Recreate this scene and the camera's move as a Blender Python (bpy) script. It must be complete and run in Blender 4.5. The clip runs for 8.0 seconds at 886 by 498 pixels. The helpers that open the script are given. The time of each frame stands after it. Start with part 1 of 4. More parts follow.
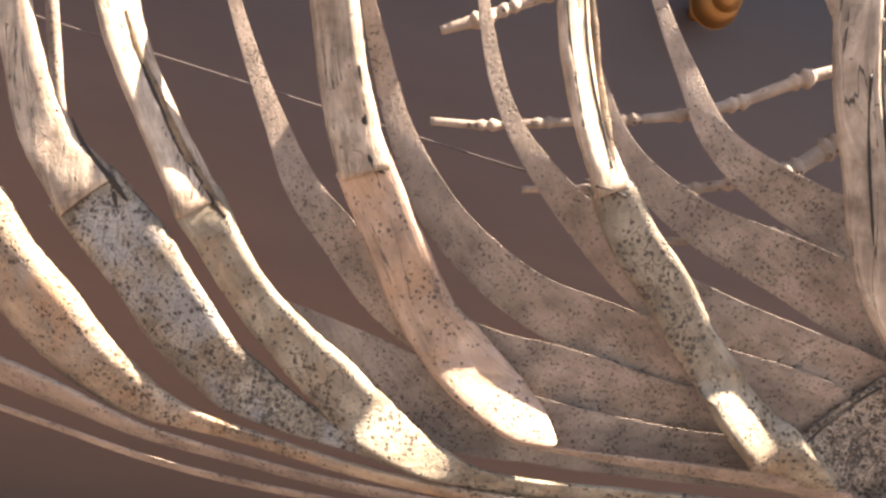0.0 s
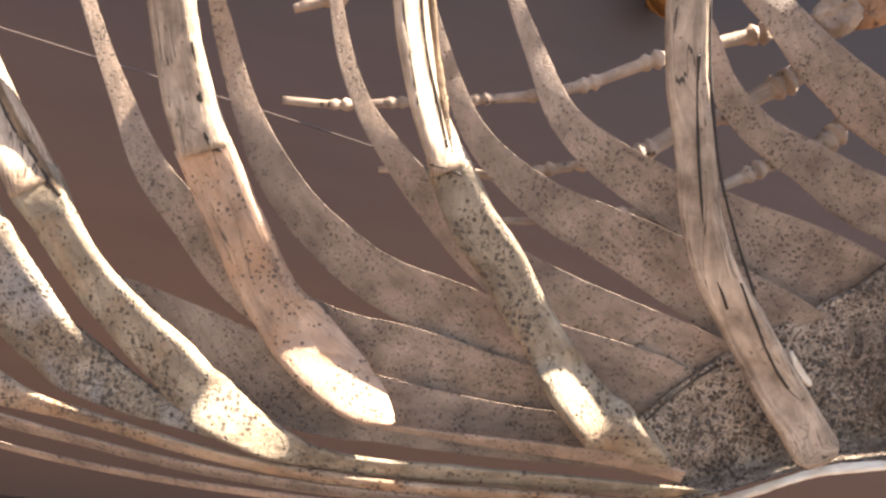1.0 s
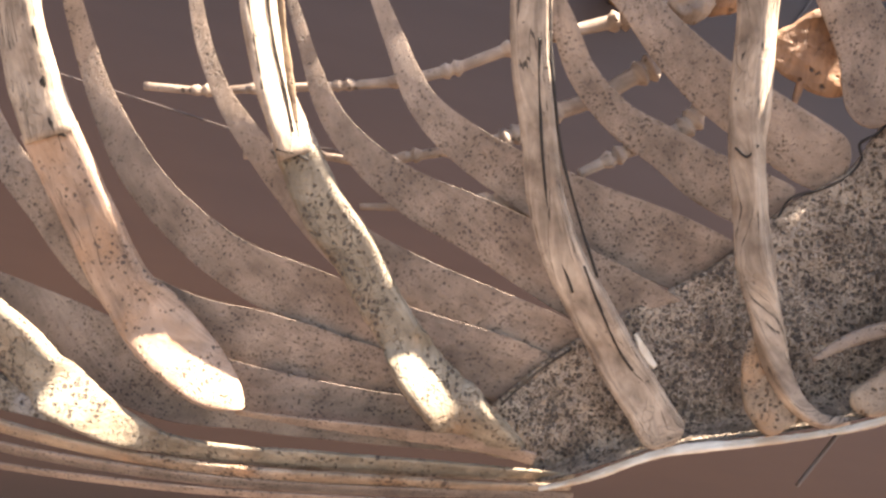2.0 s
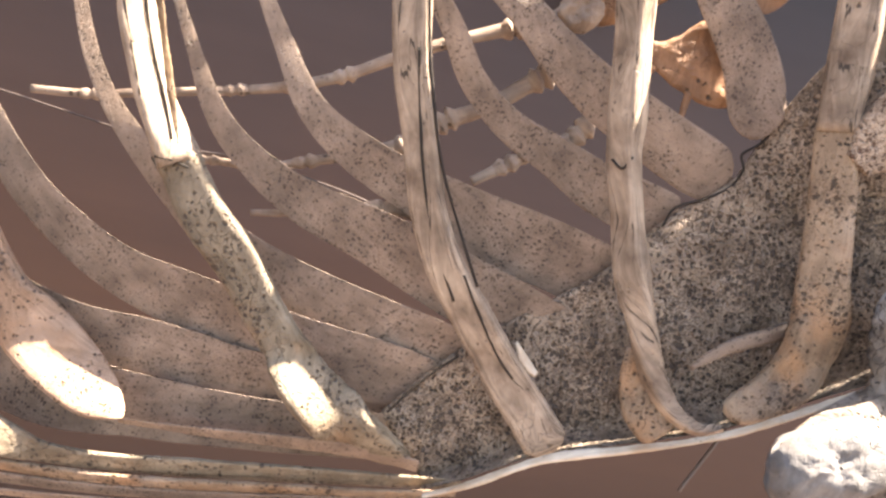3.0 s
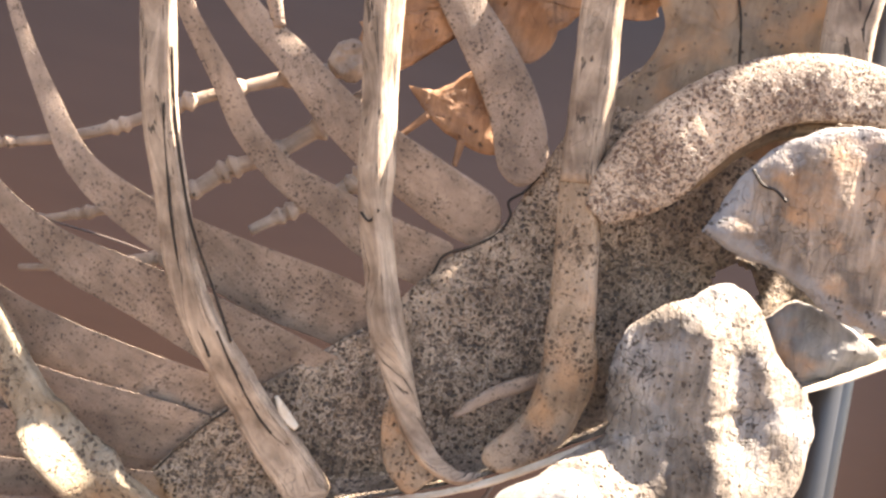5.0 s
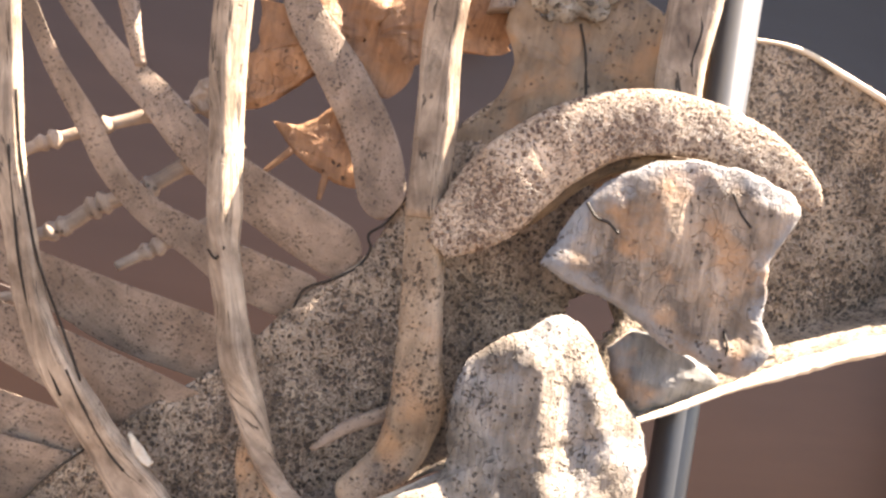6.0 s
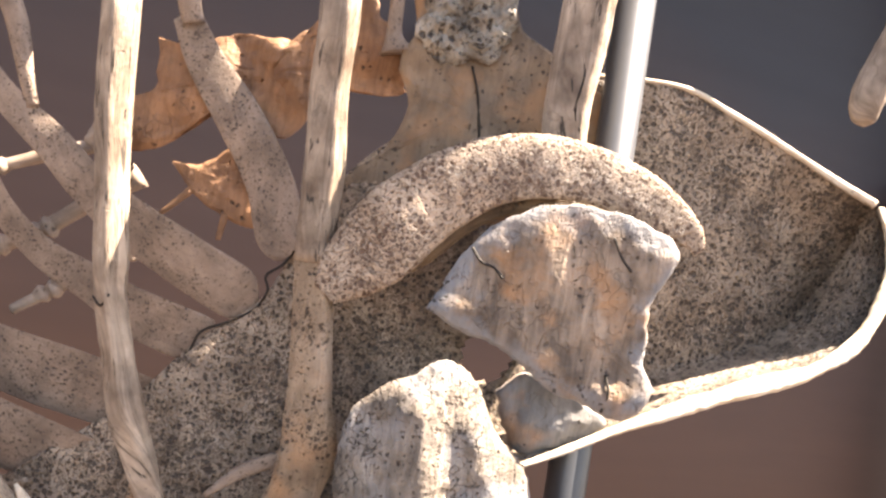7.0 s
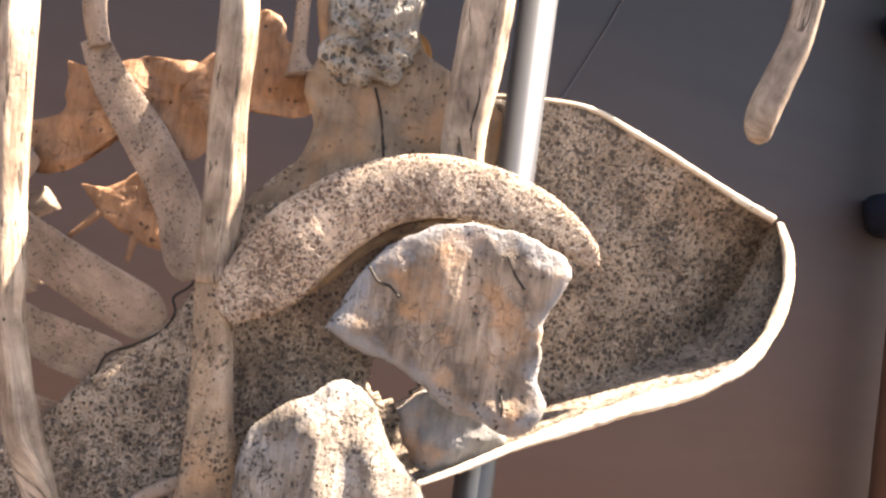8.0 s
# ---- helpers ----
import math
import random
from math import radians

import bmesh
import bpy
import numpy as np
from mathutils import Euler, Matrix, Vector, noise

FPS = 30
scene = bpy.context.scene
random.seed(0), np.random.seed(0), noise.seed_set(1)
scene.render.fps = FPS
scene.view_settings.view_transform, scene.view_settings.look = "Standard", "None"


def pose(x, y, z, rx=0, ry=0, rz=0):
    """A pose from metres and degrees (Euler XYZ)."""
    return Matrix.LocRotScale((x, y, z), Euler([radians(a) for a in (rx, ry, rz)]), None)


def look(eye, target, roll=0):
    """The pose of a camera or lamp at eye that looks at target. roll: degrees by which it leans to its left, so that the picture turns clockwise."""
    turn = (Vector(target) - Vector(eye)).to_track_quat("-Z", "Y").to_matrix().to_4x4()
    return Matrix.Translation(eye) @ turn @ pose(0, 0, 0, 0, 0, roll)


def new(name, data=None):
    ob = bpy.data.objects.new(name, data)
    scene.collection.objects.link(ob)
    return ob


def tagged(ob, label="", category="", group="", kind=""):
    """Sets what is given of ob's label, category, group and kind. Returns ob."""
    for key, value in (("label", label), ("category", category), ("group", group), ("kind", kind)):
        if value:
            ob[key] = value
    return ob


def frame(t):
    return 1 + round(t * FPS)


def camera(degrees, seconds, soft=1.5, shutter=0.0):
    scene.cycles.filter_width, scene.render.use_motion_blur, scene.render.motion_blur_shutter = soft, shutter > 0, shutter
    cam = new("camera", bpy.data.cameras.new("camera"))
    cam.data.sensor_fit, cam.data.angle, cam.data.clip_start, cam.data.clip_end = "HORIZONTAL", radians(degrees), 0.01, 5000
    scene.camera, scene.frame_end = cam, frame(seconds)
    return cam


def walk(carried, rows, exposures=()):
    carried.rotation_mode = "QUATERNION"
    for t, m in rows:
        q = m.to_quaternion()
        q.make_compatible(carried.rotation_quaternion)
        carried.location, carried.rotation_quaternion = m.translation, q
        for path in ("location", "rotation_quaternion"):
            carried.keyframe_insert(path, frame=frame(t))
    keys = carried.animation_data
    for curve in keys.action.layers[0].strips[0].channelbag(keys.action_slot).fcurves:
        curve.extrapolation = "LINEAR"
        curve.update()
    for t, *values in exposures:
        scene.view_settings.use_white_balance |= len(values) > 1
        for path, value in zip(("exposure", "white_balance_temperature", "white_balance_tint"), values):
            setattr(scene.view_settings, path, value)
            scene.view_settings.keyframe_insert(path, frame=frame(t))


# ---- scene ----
cam = camera(61.6, 8.0, soft=2.6)
PATH = [
    (0, (-0.0553, -0.1105, 1.135), (0.2717, 1.8621, 1.0943), 11.09),
    (0.5, (-0.0164, -0.116, 1.1378), (0.3362, 1.8522, 1.0917), 11.00),
    (1, (0.0239, -0.1234, 1.1439), (0.4063, 1.839, 1.0888), 11.08),
    (1.5, (0.0663, -0.132, 1.1463), (0.4652, 1.8271, 1.093), 10.86),
    (3, (0.1466, -0.1501, 1.1714), (0.6374, 1.7875, 1.1046), 11.20),
    (3.5, (0.1755, -0.1569, 1.1816), (0.6836, 1.7767, 1.125), 11.05),
    (4, (0.2014, -0.1622, 1.1947), (0.7239, 1.7677, 1.1442), 10.66),
    (5.5, (0.2832, -0.19, 1.2222), (0.8866, 1.7167, 1.2401), 9.75),
    (6, (0.3202, -0.2049, 1.2365), (0.9284, 1.7, 1.2718), 9.18),
    (6.5, (0.3464, -0.2141, 1.2548), (0.9812, 1.682, 1.2987), 8.89),
    (7, (0.3631, -0.22, 1.2641), (1.0216, 1.6675, 1.3262), 8.63),
    (7.5, (0.3861, -0.2303, 1.2696), (1.066, 1.6486, 1.3566), 8.14),
    (8, (0.4027, -0.2387, 1.2721), (1.1035, 1.6312, 1.3843), 7.92),
]
walk(cam, [(t, look(eye, target, roll)) for t, eye, target, roll in PATH], [(0, 3.25, 7800, 18), (1.5, 3.36, 7800, 18), (3.5, 3.53, 7800, 18), (5.5, 3.50, 7800, 18), (8, 3.32, 7800, 18)])

# light -------------------------------------------------------------------
world = bpy.data.worlds.new("sky")
scene.world = world
world.use_nodes = True
wt = world.node_tree
sky = wt.nodes.new("ShaderNodeTexSky")
sky.sky_type, sky.sun_disc = "NISHITA", False
SUN_WAY = Vector((0.449, -0.180, 0.875)).normalized()      # towards the sun
sky.sun_elevation = math.asin(SUN_WAY.z)
sky.sun_rotation = math.atan2(SUN_WAY.x, SUN_WAY.y)
wt.links.new(sky.outputs[0], wt.nodes["Background"].inputs[0])
wt.nodes["Background"].inputs[1].default_value = 0.05
sun = new("sun", bpy.data.lights.new("sun", "SUN"))
sun.data.energy, sun.data.angle, sun.data.color = 5.0, radians(0.5), (1.0, 0.95, 0.87)
sun.matrix_world = look(SUN_WAY * 5, (0, 0, 0))

# materials ---------------------------------------------------------------


class Nodes:
    """Short-hand for one node material."""

    def __init__(self, name, rough=0.6, metal=0.0, spec=0.35):
        self.mat = bpy.data.materials.new(name)
        self.mat.use_nodes = True
        self.t = self.mat.node_tree
        self.b = self.t.nodes["Principled BSDF"]
        self.b.inputs["Roughness"].default_value = rough
        self.b.inputs["Metallic"].default_value = metal
        self.b.inputs["Specular IOR Level"].default_value = spec

    def add(self, kind, **values):
        n = self.t.nodes.new(kind)
        for key, value in values.items():
            n.inputs[key.replace("_", " ")].default_value = value
        return n

    def link(self, a, b):
        self.t.links.new(a, b)

    def coords(self, which="Object", scale=(1, 1, 1)):
        c = self.t.nodes.new("ShaderNodeTexCoord")
        m = self.add("ShaderNodeMapping")
        m.inputs["Scale"].default_value = scale
        self.link(c.outputs[which], m.inputs["Vector"])
        return m.outputs[0]

    def noise(self, at, scale, detail=4.0, rough=0.55, bend=0.0):
        n = self.add("ShaderNodeTexNoise", Scale=scale, Detail=detail, Roughness=rough, Distortion=bend)
        self.link(at, n.inputs["Vector"])
        return n.outputs[0]

    def pits(self, at, scale, rand=1.0):
        n = self.add("ShaderNodeTexVoronoi", Scale=scale, Randomness=rand)
        self.link(at, n.inputs["Vector"])
        return n.outputs["Distance"]

    def add_colour_noise(self, at, scale):
        n = self.add("ShaderNodeTexNoise", Scale=scale, Detail=2.0)
        self.link(at, n.inputs["Vector"])
        return n.outputs["Color"]

    def soft(self, value, gain):
        n = self.t.nodes.new("ShaderNodeMath")
        n.operation, n.use_clamp = "MULTIPLY", True
        self.link(value, n.inputs[0])
        n.inputs[1].default_value = gain
        return n.outputs[0]

    def ramp(self, value, *stops):
        n = self.t.nodes.new("ShaderNodeValToRGB")
        while len(n.color_ramp.elements) < len(stops):
            n.color_ramp.elements.new(0.5)
        for e, (at, col) in zip(n.color_ramp.elements, stops):
            e.position = at
            e.color = (col, col, col, 1) if isinstance(col, (int, float)) else (*col, 1)
        self.link(value, n.inputs[0])
        return n.outputs[0]

    def mix(self, factor, a, b, how="MIX"):
        n = self.t.nodes.new("ShaderNodeMix")
        n.data_type, n.blend_type = "RGBA", how
        for socket, value in ((n.inputs[0], factor), (n.inputs[6], a), (n.inputs[7], b)):
            if hasattr(value, "is_output"):
                self.link(value, socket)
            elif isinstance(value, tuple):
                socket.default_value = (*value, 1)
            else:
                socket.default_value = value
        return n.outputs[2]

    def math(self, how, a, b):
        n = self.t.nodes.new("ShaderNodeMath")
        n.operation = how
        for socket, value in zip(n.inputs, (a, b)):
            if hasattr(value, "is_output"):
                self.link(value, socket)
            else:
                socket.default_value = value
        return n.outputs[0]

    def done(self, colour, height=None, strength=0.5, distance=0.001):
        self.link(colour, self.b.inputs["Base Color"])
        if height is not None:
            bump = self.add("ShaderNodeBump", Strength=strength, Distance=distance)
            self.link(height, bump.inputs["Height"])
            self.link(bump.outputs[0], self.b.inputs["Normal"])
        return self.mat


def bone_material(name, light, dark, pit_scale=260.0, pit_amount=0.30, pit_share=0.6, pit_colour=(0.05, 0.04, 0.035), cracks=0.0, relief=0.6, grey=0.0, fibre=0.55, even=0.35, crackle=0.0, stains=0.0, deep=0.0012, margin=None):
    """Dry bone: mottled colour, pores of several sizes, and for weathered ribs cracks along the grain (uv: x round, y along, metres)."""
    m = Nodes(name, rough=0.62, spec=0.3)
    at = m.coords("Object")
    mottle = m.noise(at, 45.0, 5.0)
    grain = m.noise(m.coords("UV", (190, 26, 1)), 1.0, 6.0, 0.65, 0.9)
    col = m.mix(m.ramp(mottle, (0.3, 0.0), (0.7, 1.0)), dark, light)
    col = m.mix(fibre, col, m.ramp(grain, (0.30, 0.35), (0.70, 1.0)), "MULTIPLY")
    stain = m.noise(at, 14.0, 4.0)
    col = m.mix(0.5, col, m.ramp(stain, (0.35, 0.62), (0.6, 1.0)), "MULTIPLY")
    if grey:
        col = m.mix(m.ramp(m.noise(at, 24.0, 3.0), (0.48, 0.0), (0.62, grey)), col, (0.30, 0.33, 0.36))
    if stains:
        col = m.mix(m.ramp(m.noise(at, 34.0, 4.0), (0.52, 0.0), (0.68, stains)), col, (0.36, 0.19, 0.09))
    if margin:
        rim = m.t.nodes.new("ShaderNodeAttribute")
        rim.attribute_name = "margin"
        worn = m.math("ADD", rim.outputs["Fac"], m.math("MULTIPLY", m.math("SUBTRACT", m.noise(at, 60.0, 4.0), 0.5), 0.7))
        col = m.mix(m.ramp(worn, (0.76, 0.0), (0.94, 0.75)), col, margin)
    # pores, thick in some places and thin in others, each of its own size
    where = m.ramp(m.noise(at, 26.0, 3.0), (0.35, even), (0.65, 1.0))
    bent = m.mix(0.0016, at, m.add_colour_noise(at, 420.0), "LINEAR_LIGHT")
    cells = m.add("ShaderNodeTexVoronoi", Scale=pit_scale)
    m.link(bent, cells.inputs["Vector"])
    own = m.t.nodes.new("ShaderNodeSeparateColor")
    m.link(cells.outputs["Color"], own.inputs[0])
    width = m.math("MULTIPLY", m.math("MULTIPLY", where, pit_amount), m.ramp(own.outputs[0], (1 - pit_share, 0.0), (1.0, 1.0)))
    pit = m.soft(m.math("SUBTRACT", width, cells.outputs["Distance"]), 4.5)
    fine = m.soft(m.math("SUBTRACT", m.math("MULTIPLY", where, pit_amount * 0.7 * pit_share), m.pits(bent, pit_scale * 1.9)), 5.0)
    holes = m.math("MAXIMUM", pit, m.math("MULTIPLY", fine, 0.6))
    col = m.mix(m.math("MULTIPLY", holes, 0.85), col, pit_colour)
    height = m.math("SUBTRACT", m.math("ADD", m.math("MULTIPLY", grain, 0.5), m.math("MULTIPLY", m.noise(at, 320.0, 4.0), 0.5)), holes)
    if crackle:
        bent_far = m.mix(0.014, m.coords("Object", (1.5, 1.5, 0.6)), m.add_colour_noise(at, 90.0), "LINEAR_LIGHT")
        net = m.t.nodes.new("ShaderNodeTexVoronoi")
        net.feature = "DISTANCE_TO_EDGE"
        net.inputs["Scale"].default_value = 75.0
        m.link(bent_far, net.inputs["Vector"])
        gap = m.math("MULTIPLY", m.soft(m.math("SUBTRACT", 0.022, net.outputs["Distance"]), 60.0), m.ramp(m.noise(at, 30.0, 2.0), (0.47, 0.0), (0.6, crackle)))
        col = m.mix(gap, col, (0.06, 0.05, 0.042))
        height = m.math("SUBTRACT", height, m.math("MULTIPLY", gap, 1.5))
    if cracks:
        line = m.noise(m.coords("UV", (95, 4, 1)), 1.0, 4.0, 0.6)
        thin = m.math("LESS_THAN", m.math("ABSOLUTE", m.math("SUBTRACT", line, 0.5), 0.0), 0.006)
        some = m.math("GREATER_THAN", m.noise(at, 22.0, 2.0), 0.60 - 0.05 * cracks)
        line = m.math("MULTIPLY", thin, some)
        col = m.mix(m.math("MULTIPLY", line, 0.9), col, (0.035, 0.028, 0.022))
        height = m.math("SUBTRACT", height, m.math("MULTIPLY", line, 2.0))
    return m.done(col, height, relief, deep)


RIB = bone_material("weathered_rib", (0.63, 0.505, 0.385), (0.235, 0.168, 0.12), 260.0, 0.42, 0.35, cracks=2.0, relief=0.8, fibre=0.95, crackle=0.35)
RIB_SPOTTED = bone_material("spotted_rib", (0.46, 0.345, 0.24), (0.22, 0.152, 0.10), 400.0, 0.82, 0.9, (0.035, 0.025, 0.018), relief=0.8, grey=0.1, stains=0.5, crackle=0.2)
RIB_GREY = bone_material("blue_grey_spotted_rib", (0.36, 0.295, 0.215), (0.14, 0.112, 0.082), 330.0, 0.86, 0.95, (0.03, 0.024, 0.02), relief=0.9, grey=0.35, fibre=0.5, even=0.6, crackle=0.5)
RIB_MENDED = bone_material("olive_filler", (0.38, 0.32, 0.235), (0.16, 0.126, 0.087), 360.0, 0.72, 0.7, relief=0.9, fibre=0.6, stains=0.2, even=0.5, crackle=0.8, deep=0.002)
RIB_PINK = bone_material("pinkish_smooth_rib", (0.52, 0.37, 0.27), (0.29, 0.19, 0.13), 400.0, 0.74, 0.7, relief=0.8, fibre=0.7, even=0.25, cracks=1.0, stains=0.35)
FAR = bone_material("smooth_rib", (0.40, 0.305, 0.237), (0.205, 0.153, 0.118), 560.0, 0.74, 0.85, (0.05, 0.038, 0.031), relief=0.7, fibre=0.4, even=0.6)
PLATE = bone_material("porous_plate", (0.52, 0.41, 0.31), (0.215, 0.162, 0.12), 370.0, 0.92, 0.9, (0.045, 0.035, 0.029), relief=1.0, fibre=0.35, even=0.65, deep=0.004)
LIP = bone_material("pitted_lip", (0.66, 0.52, 0.395), (0.37, 0.265, 0.185), 430.0, 0.84, 0.95, (0.08, 0.042, 0.03), relief=1.0, fibre=0.25, even=0.7, stains=0.15, deep=0.004)
WING = bone_material("thin_wing_bone", (0.30, 0.222, 0.155), (0.155, 0.112, 0.078), 360.0, 0.75, 0.7, relief=0.9, fibre=0.5, stains=0.5, even=0.2, crackle=0.2)
GREYBONE = bone_material("blue_grey_bone", (0.29, 0.285, 0.275), (0.14, 0.138, 0.136), 330.0, 0.55, 0.5, relief=0.9, fibre=0.7, crackle=0.45, stains=0.5)
JOINT = bone_material("grey_joint_bone", (0.53, 0.40, 0.295), (0.15, 0.108, 0.078), 420.0, 0.66, 0.5, relief=0.9, fibre=1.0, crackle=0.35, stains=0.7, even=0.1, deep=0.0025, margin=(0.19, 0.202, 0.215))
FIBROUS = bone_material("fibrous_limb_bone", (0.46, 0.39, 0.32), (0.135, 0.108, 0.084), 420.0, 0.75, 0.7, relief=1.0, grey=0.35, fibre=1.0, crackle=0.7, deep=0.0025)
ORANGE = bone_material("orange_bone", (0.42, 0.225, 0.12), (0.22, 0.115, 0.065), 260.0, 0.55, 0.4, relief=1.0, crackle=0.4, fibre=0.7, deep=0.002)
PALE = bone_material("pale_spongy_bone", (0.56, 0.52, 0.45), (0.20, 0.16, 0.12), 200.0, 0.85, 0.9, relief=1.0, even=0.2, deep=0.005)
TWIG = bone_material("thin_bone", (0.40, 0.315, 0.25), (0.20, 0.145, 0.11), 260.0, 0.6, 0.5, relief=0.8)
EDGE = bone_material("worn_edge", (0.84, 0.76, 0.63), (0.55, 0.43, 0.29), 420.0, 0.5, 0.5, relief=0.9, stains=0.35)
CHANNEL = bone_material("brown_marrow_channel", (0.30, 0.20, 0.115), (0.12, 0.075, 0.045), 300.0, 0.7, 0.8, relief=1.0, fibre=1.0)
SEAM = bone_material("dark_seam", (0.035, 0.026, 0.019), (0.015, 0.011, 0.008), 400.0, 0.4, 0.5)


def plain(name, colour, rough, metal=0.0, vary=0.15, scale=6.0):
    m = Nodes(name, rough, metal, 0.5)
    at = m.coords("Object")
    n = m.noise(at, scale, 5.0)
    f = m.noise(at, scale * 22, 3.0)
    col = m.mix(m.ramp(n, (0.3, 0.0), (0.7, 1.0)), tuple(c * (1 - vary) for c in colour), tuple(c * (1 + vary) for c in colour))
    col = m.mix(0.25, col, m.ramp(f, (0.3, 0.7), (0.7, 1.0)), "MULTIPLY")
    return m.done(col, f, 0.08, 0.001)


STEEL = plain("brushed_steel", (0.075, 0.08, 0.087), 0.42, 0.5, 0.04)
DARK = plain("dark_metal", (0.03, 0.035, 0.045), 0.4, 0.6)
WIRE = plain("grey_wire", (0.10, 0.09, 0.09), 0.5, 0.5)
FLOOR = plain("brown_floor", (0.060, 0.038, 0.030), 0.42, 0.0, 0.35, 1.2)
BLUE = plain("blue_black_enamel", (0.012, 0.016, 0.03), 0.35, 0.0)
NYLON = plain("clear_nylon", (0.07, 0.055, 0.05), 0.3, 0.0)


def graded_wall(name):
    """Wall colour: slate grey above, blending to brown below, uneven with noise."""
    m = Nodes(name, 0.7)
    at = m.coords("Object")
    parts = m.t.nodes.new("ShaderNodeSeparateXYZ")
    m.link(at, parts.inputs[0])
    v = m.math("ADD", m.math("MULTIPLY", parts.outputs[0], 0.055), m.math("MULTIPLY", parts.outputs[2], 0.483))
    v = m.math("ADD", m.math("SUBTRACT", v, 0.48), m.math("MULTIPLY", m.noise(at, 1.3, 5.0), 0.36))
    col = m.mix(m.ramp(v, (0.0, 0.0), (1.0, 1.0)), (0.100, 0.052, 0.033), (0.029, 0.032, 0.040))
    col = m.mix(0.5, col, m.ramp(m.noise(m.coords("Object", (0.6, 1, 5)), 1.6, 5.0), (0.3, 0.75), (0.7, 1.0)), "MULTIPLY")
    return m.done(col, m.noise(at, 40.0, 3.0), 0.1, 0.002)


WALL = graded_wall("graded_wall")
BRASS = plain("old_brass", (0.26, 0.125, 0.04), 0.6, 0.7)
BROWN = plain("brown_post", (0.13, 0.07, 0.05), 0.5, 0.0)

# shaping -----------------------------------------------------------------
BACK = Vector((0.30, 0.95, 0.03)).normalized()         # away from the side that is seen


def spline(points, steps):
    """A smooth line through a few points (Catmull-Rom), in even steps between them."""
    p = [2 * np.array(points[0], float) - np.array(points[1], float), *[np.array(q, float) for q in points]]
    p.append(2 * p[-1] - p[-2])
    out = []
    for i in range(1, len(p) - 2):
        a, b, c, d = p[i - 1 : i + 3]
        for k in range(steps):
            t = k / steps
            out.append(0.5 * (2 * b + (c - a) * t + (2 * a - 5 * b + 4 * c - d) * t * t + (3 * b - a - 3 * c + d) * t**3))
    out.append(p[-2])
    return np.array(out)


def finish(name, bm, material, parent, label="", smooth=True):
    """Links a bmesh as one mesh under its thing."""
    mesh = bpy.data.meshes.new(name)
    bmesh.ops.recalc_face_normals(bm, faces=bm.faces)
    bm.to_mesh(mesh)
    bm.free()
    mesh.materials.append(material)
    if smooth:
        mesh.shade_smooth()
    ob = new(name, mesh)
    ob.parent = parent
    return tagged(ob, label)


def thing(name, label, category, group=""):
    return tagged(new(name), label, category, group)


def sweep(name, rows, material, parent, label="", thick=0.5, rough=0.05, sides=20, steps=9, blunt=0.0, ridge=0.0, square=0.8, tilt=((0, 0),), span=(0.0, 1.0), torn=0.0):
    """A long bone: rows of x, y, z and breadth, with an uneven oval section. blunt: how far the last end is rounded off.
    tilt: pairs of the part of the length and the degrees by which the blade's face is twisted there;
    span: which part of the whole length these rows are; torn: how ragged the first end is."""
    line = spline(rows, steps)
    bm = bmesh.new()
    uv = bm.loops.layers.uv.new("uv")
    n = len(line)
    seed = Vector(rows[0][:3]) * 31.7
    rings, along = [], 0.0
    marks = {}
    for i, (x, y, z, w) in enumerate(line):
        here = Vector((x, y, z))
        ahead = Vector(line[min(i + 1, n - 1)][:3]) - Vector(line[max(i - 1, 0)][:3])
        side = ahead.cross(BACK).normalized()
        deep = side.cross(ahead).normalized()
        if deep.dot(BACK) < 0:
            deep = -deep
        turn = radians(float(np.interp(span[0] + (span[1] - span[0]) * i / (n - 1), [u for u, _ in tilt], [d for _, d in tilt])))
        side, deep = side * math.cos(turn) + deep * math.sin(turn), deep * math.cos(turn) - side * math.sin(turn)
        if i:
            along += (here - Vector(line[i - 1][:3])).length
        half = max(w, 0.0015) / 2
        if blunt and n - 1 - i < blunt:
            half *= math.sqrt(max(0.03, 1 - ((blunt - (n - 1 - i)) / blunt) ** 2))
        ring = []
        for k in range(sides):
            a = 2 * math.pi * k / sides
            u, v = math.cos(a), math.sin(a)
            u, v = math.copysign(abs(u) ** square, u), math.copysign(abs(v) ** square, v)
            at = here + side * (half * u) + deep * (half * thick * v * (1 + ridge * (1 - abs(u))))
            push = 0.45 * noise.noise(at * 40 + seed) + 0.22 * noise.noise(at * 190 + seed) + 0.2 * noise.noise(at * 520 + seed)
            at += (side * u + deep * v * thick).normalized() * (push * rough * half * 2)
            if torn and i < 3:
                at -= ahead.normalized() * (torn * (3 - i) / 3 * half * (0.4 + noise.noise(at * 130 + seed) + 0.6 * noise.noise(at * 330)))
            vert = bm.verts.new(at)
            marks[vert] = (a * half, along)
            ring.append(vert)
        rings.append(ring)
    for i in range(n - 1):
        for k in range(sides):
            q = (k + 1) % sides
            f = bm.faces.new((rings[i][k], rings[i][q], rings[i + 1][q], rings[i + 1][k]))
            for loop in f.loops:
                loop[uv].uv = marks[loop.vert]
    bm.faces.new(rings[0])
    bm.faces.new(rings[-1])
    return finish(name, bm, material, parent, label)


